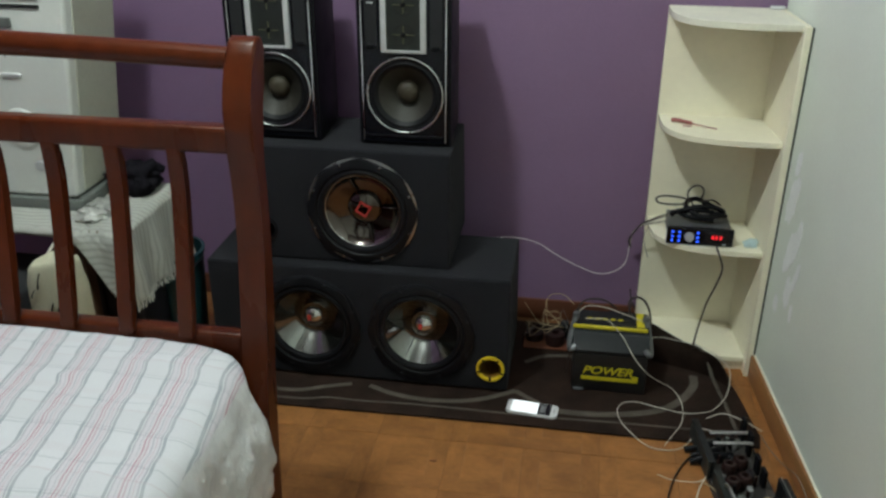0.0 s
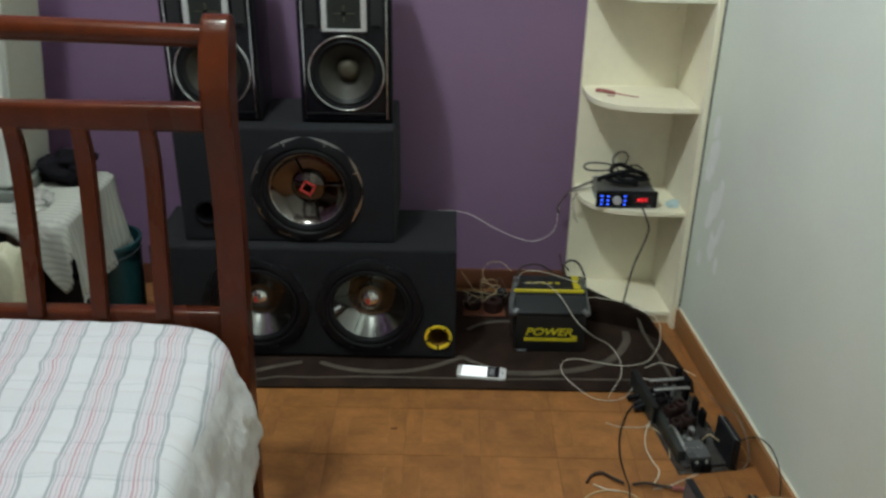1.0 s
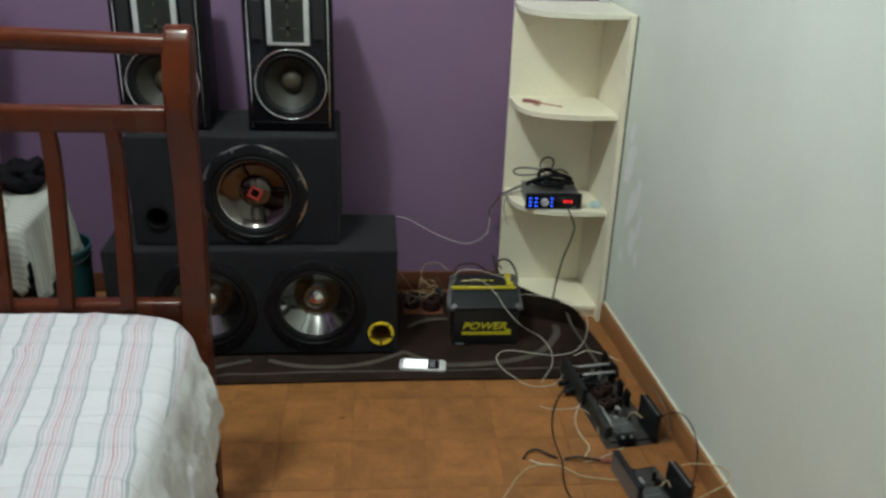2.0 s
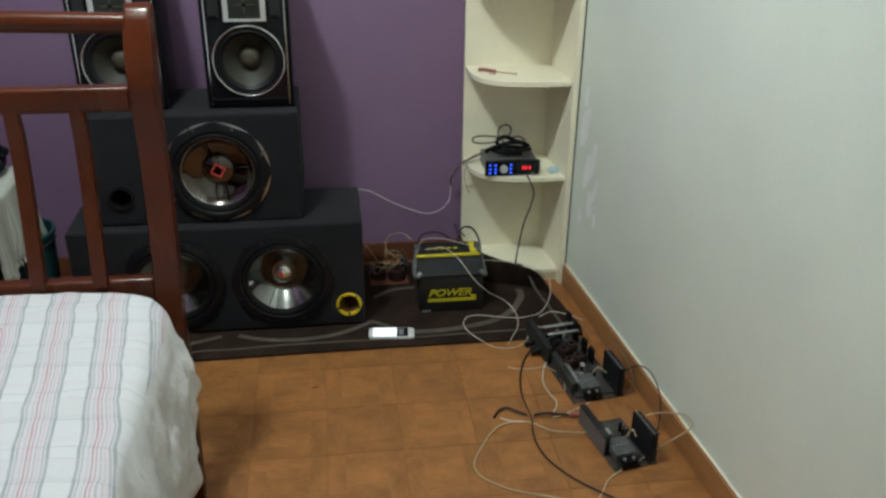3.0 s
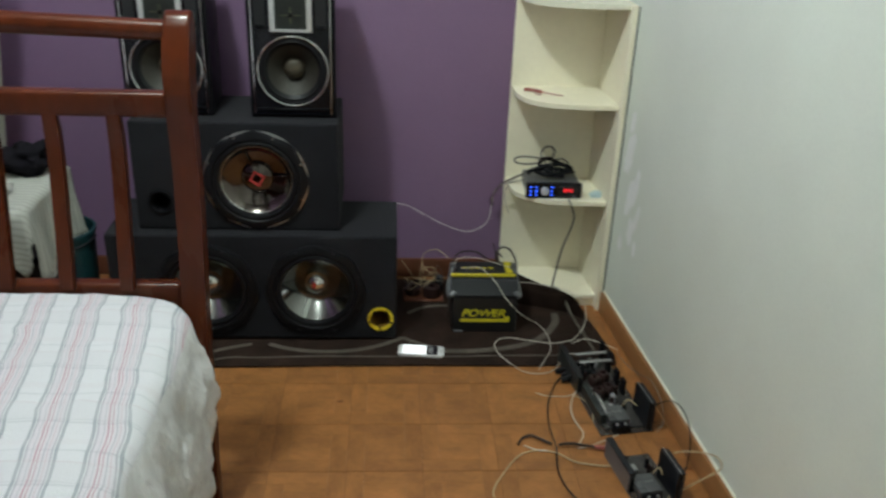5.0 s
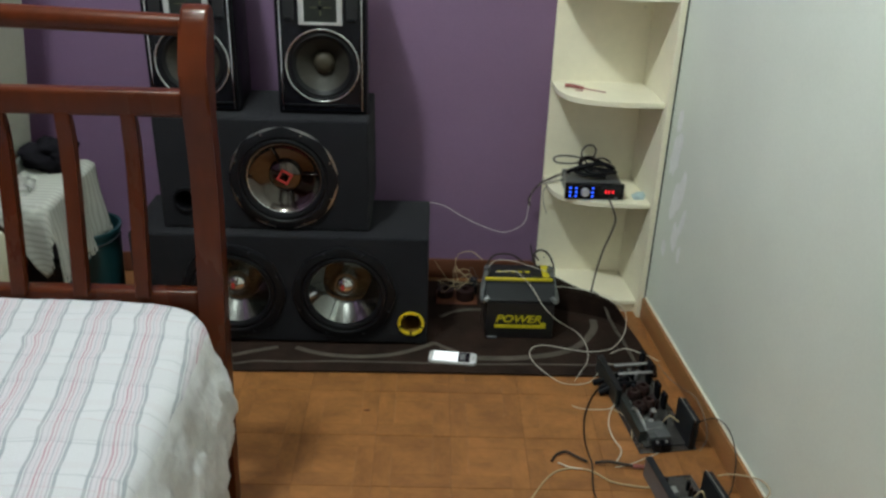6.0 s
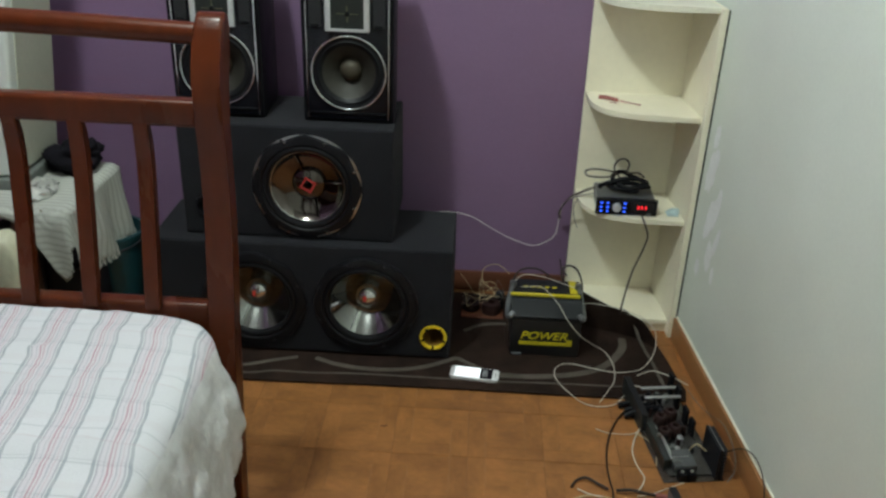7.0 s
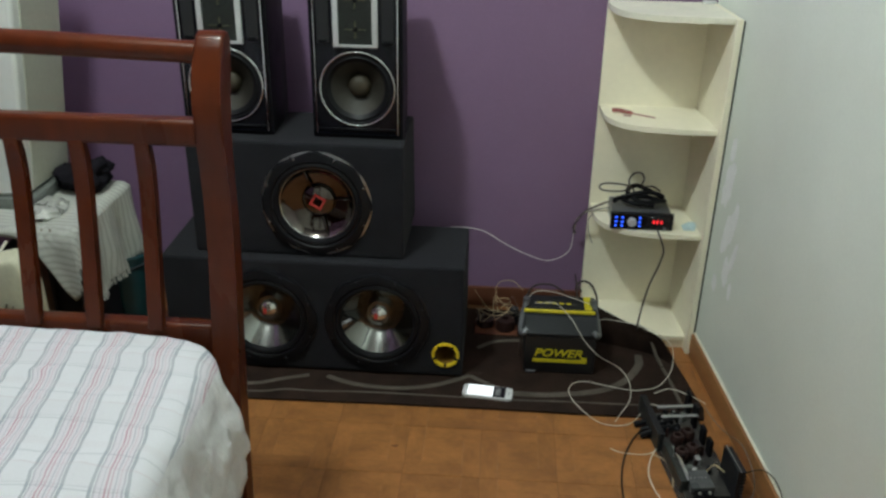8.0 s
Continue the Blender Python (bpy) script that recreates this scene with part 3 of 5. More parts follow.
def tower(cx):
    """A small two-way cabinet: gloss baffle, chrome side strips, ringed woofer, silver-framed horn."""
    f, z0, z1 = 2.586, UP_TOP + 0.001, 1.168
    t = thing("bookshelf_speaker", (cx, 2.71, z0), "glossy black loudspeaker with chrome ring woofer and silver horn frame", "loudspeaker", "pair of black loudspeakers")
    b = part("cabinet", prism([(cx - 0.125, f), (cx + 0.125, f), (cx + 0.112, 2.81), (cx - 0.112, 2.81)], z0, z1, "z", 0.006, 2), BLACK, t, "black vinyl cabinet")
    baffle = part("baffle", box(cx - 0.116, cx + 0.116, f - 0.006, f + 0.012, z0 + 0.010, z1 - 0.010, 0.003, 2), GLOSS, t, "gloss black front")
    wc = (cx + 0.002, f - 0.006, 0.851)
    cut(b, [drum(wc, 0.094, 0.10)])
    cut(baffle, [drum(wc, 0.094, 0.10)])
    for s in (-1, 1):
        part("side_strip", box(cx + s * 0.1105 - 0.0016, cx + s * 0.1105 + 0.0016, f - 0.0085, f - 0.002, z0 + 0.012, z1 - 0.012, 0.0007, 1), CHROME, t, "thin chrome strip")
    w = part("woofer", torus((wc[0], wc[1] - 0.002, wc[2]), 0.1005, 0.0024, seg=64), CHROME, t, "bright chrome woofer ring")
    part("surround", lathe([(0.0995, 0.002), (0.096, -0.002), (0.090, -0.004), (0.084, -0.001), (0.076, -0.006), (0.071, -0.010)], wc, seg=56), RUBBER, w)
    part("cone", lathe([(0.073, -0.008), (0.060, -0.021), (0.040, -0.039), (0.029, -0.047)], wc, seg=56), PAPER, w, "grey-olive paper cone")
    part("dust_cap", lathe([(0.030, -0.047), (0.0295, -0.037), (0.024, -0.028), (0.013, -0.023), (0, -0.022)], wc, seg=32), PAPER_CAP, w, "pale dust cap")
    hx0, hx1, hz0, hz1 = cx - 0.058, cx + 0.060, 0.964, 1.150
    horn = part("horn_frame", box(hx0, hx1, f - 0.016, f - 0.004, hz0, hz1, 0.003, 2), SILVER, t, "silver horn frame")
    cut(horn, [box(hx0 + 0.0145, hx1 - 0.0145, f - 0.03, f + 0.01, hz0 + 0.007, hz1 - 0.012)])
    part("horn_panel", box(hx0 + 0.014, hx1 - 0.014, f - 0.009, f - 0.005, hz0 + 0.006, hz1 - 0.011), HORN, horn, "dark green-grey grille")
    for hz in (1.010, 1.085):
        part("tweeter_ring", torus((cx + 0.001, f - 0.0095, hz), 0.026, 0.0010, seg=36, minor=6), SLOT, horn)
        part("tweeter_bar", box(cx - 0.028, cx + 0.030, f - 0.012, f - 0.009, hz - 0.0007, hz + 0.0007, 0.0003, 1), TWEET, horn)
        part("tweeter_dome", lathe([(0.007, 0.0), (0.006, 0.003), (0.003, 0.0042), (0, 0.0045)], (cx + 0.001, f - 0.0095, hz), seg=20), BLACK, horn)
        part("tweeter_bar", box(cx - 0.0005, cx + 0.002, f - 0.012, f - 0.009, hz - 0.022, hz + 0.022, 0.0003, 1), TWEET, horn)
    for s in (-1, 1):
        part("side_vent", box(cx + s * 0.085 - 0.016, cx + s * 0.085 + 0.016, f - 0.0075, f - 0.005, 0.975, 1.135, 0.001, 1), SLOT, t)
        part("vent_lip", box(cx + s * 0.085 - 0.012, cx + s * 0.085 + 0.010, f - 0.011, f - 0.006, 0.972, 0.983, 0.0015, 1), BLACK, t)
    part("lower_lip", box(cx - 0.108, cx + 0.108, f - 0.010, f - 0.006, z0 + 0.026, z0 + 0.031, 0.001, 1), BLACK, t)
    part("badge", box(cx - 0.094, cx - 0.076, f - 0.0095, f - 0.006, 1.086, 1.0895, 0.0008, 1), SILVER, t, "small silver badge bar")
    return t


tower(-0.3985)
tower(-0.7560)


# ---- corner shelf ----
def board_outline(depth, inset=0.0, steps=22):
    """Outline of a full quarter-round board in the corner, from the back panel round to the side panel."""
    xb, yb, xr = 0.289 + inset, BACK - 0.016, 0.6065
    pts = []
    for k in range(steps + 1):
        a = math.pi / 2 * k / steps
        pts.append((xr - (xr - xb) * math.cos(a) ** (2 / 3.5), yb - depth * math.sin(a) ** (2 / 3.5)))
    return pts + [(right_x(BACK) - 0.024, yb)]


shelf = thing("corner_shelf", (0.45, 2.85, 0), "cream laminate corner shelf with quarter-round boards", "shelf")
part("back_panel", box(0.288, 0.596, BACK - 0.016, BACK - 0.003, 0.0, 1.040, 0.001, 1), CREAM, shelf)
SIDE_F = 2.700
part("side_panel", prism([(right_x(SIDE_F) - 0.024, SIDE_F), (right_x(SIDE_F) - 0.007, SIDE_F), (right_x(BACK) - 0.005, BACK - 0.003), (right_x(BACK) - 0.022, BACK - 0.003)], 0.0, 1.040, "z", 0.001, 1), CREAM, shelf)
BOARD_1, BOARD_2 = 0.400, 0.727
for z, depth in ((0.047, 0.216), (BOARD_1, 0.222), (BOARD_2, 0.222)):
    part("board", prism(board_outline(depth, 0.003 if z > 0.1 else 0.0), z - 0.016, z, "z", 0.0008, 1), CREAM, shelf)
part("plinth", prism(board_outline(0.206, 0.010), 0.0, 0.0305, "z", 0.0008, 1), CREAM, shelf, "curved cream plinth")
part("top_board", prism(board_outline(0.228, -0.002), 1.024, 1.041, "z", 0.001, 1), CREAM_EDGE, shelf, "cream top board")
for x, z in ((0.337, 0.964), (0.558, 0.968), (0.316, 0.095), (0.36, 0.58)):
    part("screw_hole", lathe([(0.0035, 0.0008), (0.0035, -0.001), (0, -0.001)], (x, BACK - 0.0165, z), seg=12), INK, shelf)
# solid dark strip inside the open gap, standing in for its shadow
seam = prism([(right_x(SIDE_F) - 0.0065, SIDE_F + 0.006), (right_x(SIDE_F) - 0.0008, SIDE_F + 0.006), (right_x(2.90) - 0.0008, 2.90), (right_x(2.90) - 0.0045, 2.90)], 0.0, 1.036, "z")
solid("trim_seam", seam, GAP_SHADE, "dark strip painting the shadow in the gap between the shelf and the white wall", "seam", kind="structure")


# ---- rug ----
RUG_T = 0.008
rug_outline = [(-1.02, 2.338), (-0.70, 2.334), (-0.30, 2.343), (0.0, 2.346), (0.30, 2.344), (0.595, 2.348), (0.604, 2.40), (0.588, 2.48), (0.576, 2.56), (0.562, 2.632), (0.490, 2.674),
               (0.41, 2.748), (0.30, 2.862), (0.22, 2.91), (-1.02, 2.915)]
rug = thing("rug", (-0.2, 2.6, 0.002), "dark brown rug with flowing grey-beige lines, under the speakers", "rug")
part("rug_body", prism(rug_outline, 0.0025, RUG_T, "z", 0.002, 2), RUG, rug)


def rug_line(pts, w):
    e = sweep([(x, y, RUG_T + 0.0003) for x, y in pts], w, 8, 7, 0.0016 / w)
    part("rug_line", e, RUG_LINE, rug, "grey-beige woven line")


rug_line([(-0.98, 2.42), (-0.85, 2.41), (-0.704, 2.405), (-0.62, 2.436), (-0.545, 2.462)], 0.008)
rug_line([(-0.49, 2.462), (-0.44, 2.44), (-0.38, 2.424), (-0.30, 2.418), (-0.22, 2.427), (-0.15, 2.452), (-0.068, 2.503)], 0.009)
rug_line([(-0.068, 2.503), (-0.03, 2.475), (0.0, 2.455), (0.049, 2.428)], 0.008)
rug_line([(0.03, 2.424), (0.147, 2.424), (0.26, 2.442), (0.34, 2.473), (0.40, 2.525), (0.446, 2.606), (0.452, 2.665)], 0.012)
rug_line([(-0.99, 2.37), (-0.693, 2.366), (-0.60, 2.384), (-0.50, 2.383), (-0.36, 2.391), (-0.179, 2.391), (0.049, 2.390), (0.211, 2.396), (0.43, 2.399), (0.545, 2.405)], 0.0035)
rug_line([(0.517, 2.60), (0.528, 2.54), (0.545, 2.40)], 0.0055)
rug_line([(-0.05, 2.66), (0.0, 2.70), (0.06, 2.715), (0.12, 2.71)], 0.008)
# the rug's corner, pushed up over the lowest board of the shelf
fold_lo = spline([(0.17, 2.91, 0.006), (0.24, 2.895, 0.006), (0.272, 2.85, 0.006), (0.283, 2.795, 0.006), (0.325, 2.738, 0.006), (0.42, 2.704, 0.006), (0.50, 2.670, 0.006), (0.548, 2.620, 0.006)], 5)
fold_hi = spline([(0.24, 2.938, 0.058), (0.280, 2.935, 0.058), (0.311, 2.915, 0.058), (0.336, 2.880, 0.058), (0.411, 2.797, 0.058), (0.46, 2.755, 0.058), (0.521, 2.699, 0.054), (0.562, 2.636, 0.012)], 5)
e = bmesh.new()
strips = []
for a, b in zip(fold_lo, fold_hi):
    strips.append([e.verts.new((*a.lerp(b, k / 8).xy, a.z + (b.z - a.z) * min(1.0, k / 2.6) + 0.006 * math.sin(math.pi * k / 8))) for k in range(9)])
for a, b in zip(strips, strips[1:]):
    for k in range(8):
        e.faces.new((a[k], b[k], b[k + 1], a[k + 1]))
bmesh.ops.solidify(e, geom=list(e.faces), thickness=0.006)
part("rug_corner", e, RUG, rug, "corner of the rug pushed up over the shelf base", sharp=60)
part("rug_line", sweep([(0.452, 2.757, 0.066), (0.470, 2.735, 0.066), (0.491, 2.696, 0.052), (0.505, 2.655, 0.018), (0.517, 2.60, 0.011)], 0.0055, 8, 6, 0.4), RUG_LINE, rug, "grey-beige woven line")
RZ = RUG_T + 0.0015

# ---- car battery ----
bat = thing("car_battery", (0.2, 2.62, RZ), "black and grey car battery with yellow bands on the rug", "battery")
BX0, BX1, BF, BB = 0.092, 0.302, 2.540, 2.705
part("case", box(BX0, BX1, BF, BB, RZ, 0.134, 0.005, 2), BATTERY, bat, "black plastic case")
lid = part("lid", prism([(BF - 0.002, 0.135), (BF - 0.002, 0.146), (BF + 0.055, 0.172), (BF + 0.062, 0.190), (BB - 0.01, 0.190), (BB + 0.003, 0.160), (BB + 0.003, 0.135)], BX0 - 0.002, BX1 + 0.002, "x", 0.005, 2),
           BATTERY_LID, bat, "grey plastic lid")
part("front_band", box(BX0 - 0.006, BX1 - 0.004, BF + 0.056, BF + 0.066, 0.182, 0.1915, 0.002, 1), YELLOW_INK, bat, "yellow band across the lid")
part("top_label", box(BX0 + 0.025, BX1 - 0.055, BF + 0.094, BF + 0.110, 0.1895, 0.1915, 0.0005, 1), BATTERY, bat, "black label with yellow unreadable print")
for k in range(5):
    part("label_print", box(BX0 + 0.035 + 0.022 * k, BX0 + 0.048 + 0.022 * k, BF + 0.097, BF + 0.107, 0.1916, 0.1921), YELLOW_INK, lid)
part("end_cap", prism([(BF + 0.07, 0.1895), (BF + 0.072, 0.193), (BB - 0.015, 0.193), (BB - 0.012, 0.1895)], BX1 - 0.034, BX1 - 0.012, "x", 0.003, 2), YELLOW_INK, bat, "yellow terminal cover")
for x, s in ((BX0 + 0.006, -1), (BX1 - 0.012, 1)):
    part("terminal", lathe([(0.011, 0.0), (0.010, 0.018), (0.008, 0.019), (0, 0.019)], (x + s * 0.004, BF + 0.10, 0.190), "z", 20), GREY_METAL, bat, "lead post")
    clampy = sweep([(x + s * 0.002, BF + 0.012, 0.150), (x + s * 0.012, BF + 0.004, 0.142), (x + s * 0.018, BF + 0.02, 0.138), (x + s * 0.016, BF + 0.06, 0.155), (x + s * 0.006, BF + 0.09, 0.198)], 0.009, 8, 6)
    part("clamp", clampy, GREY_METAL, bat, "grey cable clamp")
part("print_bar", box(0.1185, 0.279, BF - 0.0012, BF + 0.002, 0.047, 0.0585), YELLOW_INK, bat, "yellow printed bar")
part("print_bar", box(0.262, 0.279, BF - 0.0012, BF + 0.002, 0.0587, 0.067), YELLOW_INK, bat, "yellow printed bar")
letters("lettering", "POWER", (0.120, BF - 0.001, 0.0675), 0.036, YELLOW_INK, bat, 0.28, 1.14)
part("foot_strip", box(0.098, 0.128, BF - 0.006, BF + 0.002, RZ + 0.001, RZ + 0.007, 0.001, 1), GREY_METAL, bat)

# ---- phone ----
phone = thing("mobile_phone", (-0.012, 2.413, RZ), "white mobile phone lying with its screen lit", "phone", turn=-6)
part("shell", prism([(-0.012 + sx * (0.072 - r0), 2.413 + sy * (0.0285 - r1)) for sx, sy, r0, r1 in
                     ((-1, -1, 0, .010), (-1, -1, .004, .003), (-1, -1, .011, 0), (1, -1, .011, 0), (1, -1, .004, .003), (1, -1, 0, .010),
                      (1, 1, 0, .010), (1, 1, .004, .003), (1, 1, .011, 0), (-1, 1, .011, 0), (-1, 1, .004, .003), (-1, 1, 0, .010))], RZ, RZ + 0.009, "z", 0.002, 2), PHONE_WHITE, phone)
part("screen", box(-0.070, 0.004, 2.388, 2.438, RZ + 0.0085, RZ + 0.0096), SCREEN_LIT, phone, "white lit screen")
part("dark_screen", box(0.0045, 0.040, 2.388, 2.438, RZ + 0.0085, RZ + 0.0096), SCREEN_DARK, phone, "dark part of the screen")
part("screen_picture", box(0.010, 0.026, 2.396, 2.431, RZ + 0.0097, RZ + 0.0099), SCREEN_GREY, phone)
part("ear_slot", box(0.049, 0.0505, 2.405, 2.421, RZ + 0.0088, RZ + 0.0094), INK, phone)

# ---- car radio on the shelf ----
SZ = 0.3605
TO_BOARD = (-0.003, -0.041, BOARD_1 + 0.0005 - SZ)
radio = thing("car_radio", (0.431, 2.86, SZ), "black car radio with lit blue keys and red display", "radio", shift=TO_BOARD)
part("chassis", box(0.345, 0.520, 2.800, 2.935, SZ + 0.002, SZ + 0.046, 0.002, 1), GREY_METAL, radio, "grey metal chassis")
part("face", box(0.337, 0.524, 2.786, 2.801, SZ + 0.001, SZ + 0.053, 0.004, 3), GLOSS, radio, "gloss black face")
part("knob", lathe([(0.0135, 0.0), (0.0135, 0.008), (0.0115, 0.012), (0.004, 0.0125), (0, 0.012)], (0.400, 2.786, SZ + 0.027), seg=32), SILVER, radio, "silver volume knob")
for x, z in ((0.353, 0.040), (0.353, 0.026), (0.353, 0.013), (0.372, 0.040), (0.372, 0.026), (0.372, 0.013), (0.424, 0.040), (0.424, 0.026), (0.424, 0.013)):
    part("key", box(x - 0.0038, x + 0.0038, 2.7835, 2.787, SZ + z - 0.0026, SZ + z + 0.0026, 0.001, 1), LED_BLUE, radio, "blue lit key")
part("display", box(0.446, 0.512, 2.7845, 2.787, SZ + 0.014, SZ + 0.044, 0.001, 1), SCREEN_DARK, radio, "dark display window")
for x in (0.466, 0.476, 0.488):
    part("digit", box(x - 0.0029, x + 0.0029, 2.7838, 2.7846, SZ + 0.0235, SZ + 0.0345), LED_RED, radio, "red lit digit bar")
part("socket", box(0.494, 0.506, 2.7835, 2.787, SZ + 0.0055, SZ + 0.0105, 0.001, 1), GREY_METAL, radio)
cable("tangled_cable", [(0.355, 2.87, 0.418), (0.36, 2.86, 0.43), (0.42, 2.85, 0.455), (0.47, 2.86, 0.452), (0.50, 2.875, 0.435), (0.47, 2.90, 0.44), (0.42, 2.90, 0.46), (0.39, 2.87, 0.45), (0.43, 2.84, 0.43),
                        (0.49, 2.85, 0.432), (0.505, 2.88, 0.42), (0.45, 2.895, 0.425), (0.38, 2.88, 0.425), (0.40, 2.845, 0.425), (0.47, 2.84, 0.42)], 0.0072, BLACK, "thick black cable bundled on top of the radio", shift=TO_BOARD)
cable("thin_black_cable", [(0.41, 2.86, 0.455), (0.395, 2.86, 0.472), (0.335, 2.86, 0.480), (0.305, 2.865, 0.470), (0.315, 2.86, 0.456), (0.37, 2.86, 0.455), (0.395, 2.87, 0.462), (0.392, 2.87, 0.49), (0.405, 2.87, 0.510),
                           (0.425, 2.87, 0.512), (0.437, 2.87, 0.495), (0.432, 2.87, 0.468), (0.465, 2.87, 0.470), (0.49, 2.88, 0.452)], 0.0026, WIRE_BLACK, "thin black cable looped above the radio", shift=TO_BOARD)
for k, dz in enumerate((0.0, 0.008, 0.016, 0.022)):
    cable("radio_lead", [(0.372, 2.87, 0.425 + dz), (0.335, 2.87, 0.416 + dz), (0.300, 2.875, 0.405 + dz * 0.6), (0.271, 2.885, 0.390 + dz * 0.2), (0.250 - 0.003 * k, 2.905, 0.355 - dz), (0.246 + 0.002 * k, 2.935, 0.295)], 0.0022,
          (WIRE_GREY, WIRE_WHITE, WIRE_GREY, WIRE_BLACK)[k], "thin lead hanging off the shelf edge")
cable("thin_lead", [(0.296, 2.87, 0.398), (0.282, 2.865, 0.375), (0.286, 2.865, 0.335), (0.300, 2.865, 0.295)], 0.0012, WIRE_GREY, "thin grey lead end hanging under the board")
cable("signal_wire", [(0.246, 2.935, 0.295), (0.241, 2.935, 0.243), (0.225, 2.938, 0.216), (0.196, 2.940, 0.196), (0.155, 2.940, 0.189), (0.084, 2.938, 0.214), (0.02, 2.938, 0.247), (-0.03, 2.935, 0.279), (-0.062, 2.932, 0.293),
                      (-0.11, 2.930, 0.301), (-0.155, 2.925, 0.302), (-0.23, 2.90, 0.296)], 0.0012, WIRE_BRIGHT, "white twisted wire sagging along the purple wall")
cable("power_lead", [(0.474, 2.742, 0.409), (0.477, 2.722, 0.402), (0.484, 2.708, 0.386), (0.495, 2.705, 0.351), (0.486, 2.705, 0.303), (0.466, 2.707, 0.234), (0.453, 2.708, 0.154), (0.447, 2.708, 0.100), (0.446, 2.712, 0.070)], 0.0026,
      WIRE_BLACK, "black cable hanging from the radio to the rug")

# small things on the boards
solid("plaster_offcut", box(0.556, 0.594, 2.922, 2.940, 1.0415, 1.050, 0.002, 1), PHONE_WHITE, "small white strip lying on top of the shelf", "offcut")
pen = thing("screwdriver", (0.37, 2.86, BOARD_2), "dull red thin screwdriver lying on the board", "tool")
part("handle", sweep([(0.322, 2.872, 0.7335), (0.340, 2.868, 0.7345), (0.365, 2.857, 0.7325), (0.378, 2.852, 0.7315)], 0.006, 8, 5), PEN, pen)
part("shaft", sweep([(0.378, 2.852, 0.7310), (0.41, 2.836, 0.7295), (0.442, 2.820, 0.7290)], 0.0016, 6, 4), PEN, pen)
part("bit", sweep([(0.352, 2.838, 0.7285), (0.364, 2.834, 0.7285), (0.374, 2.832, 0.7285)], 0.0015, 6, 4), PEN, pen)
e = bmesh.new()
for k in range(5):
    box(0.556 + 0.005 * k, 0.590 + 0.002 * k, 2.755 + 0.006 * k, 2.795 + 0.003 * k, BOARD_1 + 0.0008 + 0.0014 * k, BOARD_1 + 0.0022 + 0.0014 * k, 0.001, 1, e)
solid("plastic_scrap", e, BLUE_FILM, "crumpled pale blue plastic scrap on the board", "scrap")


# ---- amplifier boards on the floor ----
def finned(parent, x, y0, y1, z0, z1, s, lean=0.0):
    """A heat sink plate along y, fins on the side s."""
    plate = part("heat_sink", box(x - 0.003, x + 0.003, y0, y1, z0, z1, 0.001, 1), HEATSINK, parent, "black heat sink with pale worn edge")
    n = 9
    for k in range(n):
        z = z0 + (z1 - z0) * (k + 0.5) / n
        part("fin", box(min(x + s * 0.003, x + s * 0.018), max(x + s * 0.003, x + s * 0.018), y0 + 0.001, y1 - 0.001, z - 0.0016, z + 0.0016), HEATSINK, plate)
    part("edge", box(x - 0.0042 if s < 0 else x + 0.0030, x - 0.0030 if s < 0 else x + 0.0042, y0, y1, z1 - 0.004, z1 + 0.0012), HEAT_EDGE, plate)
    return plate


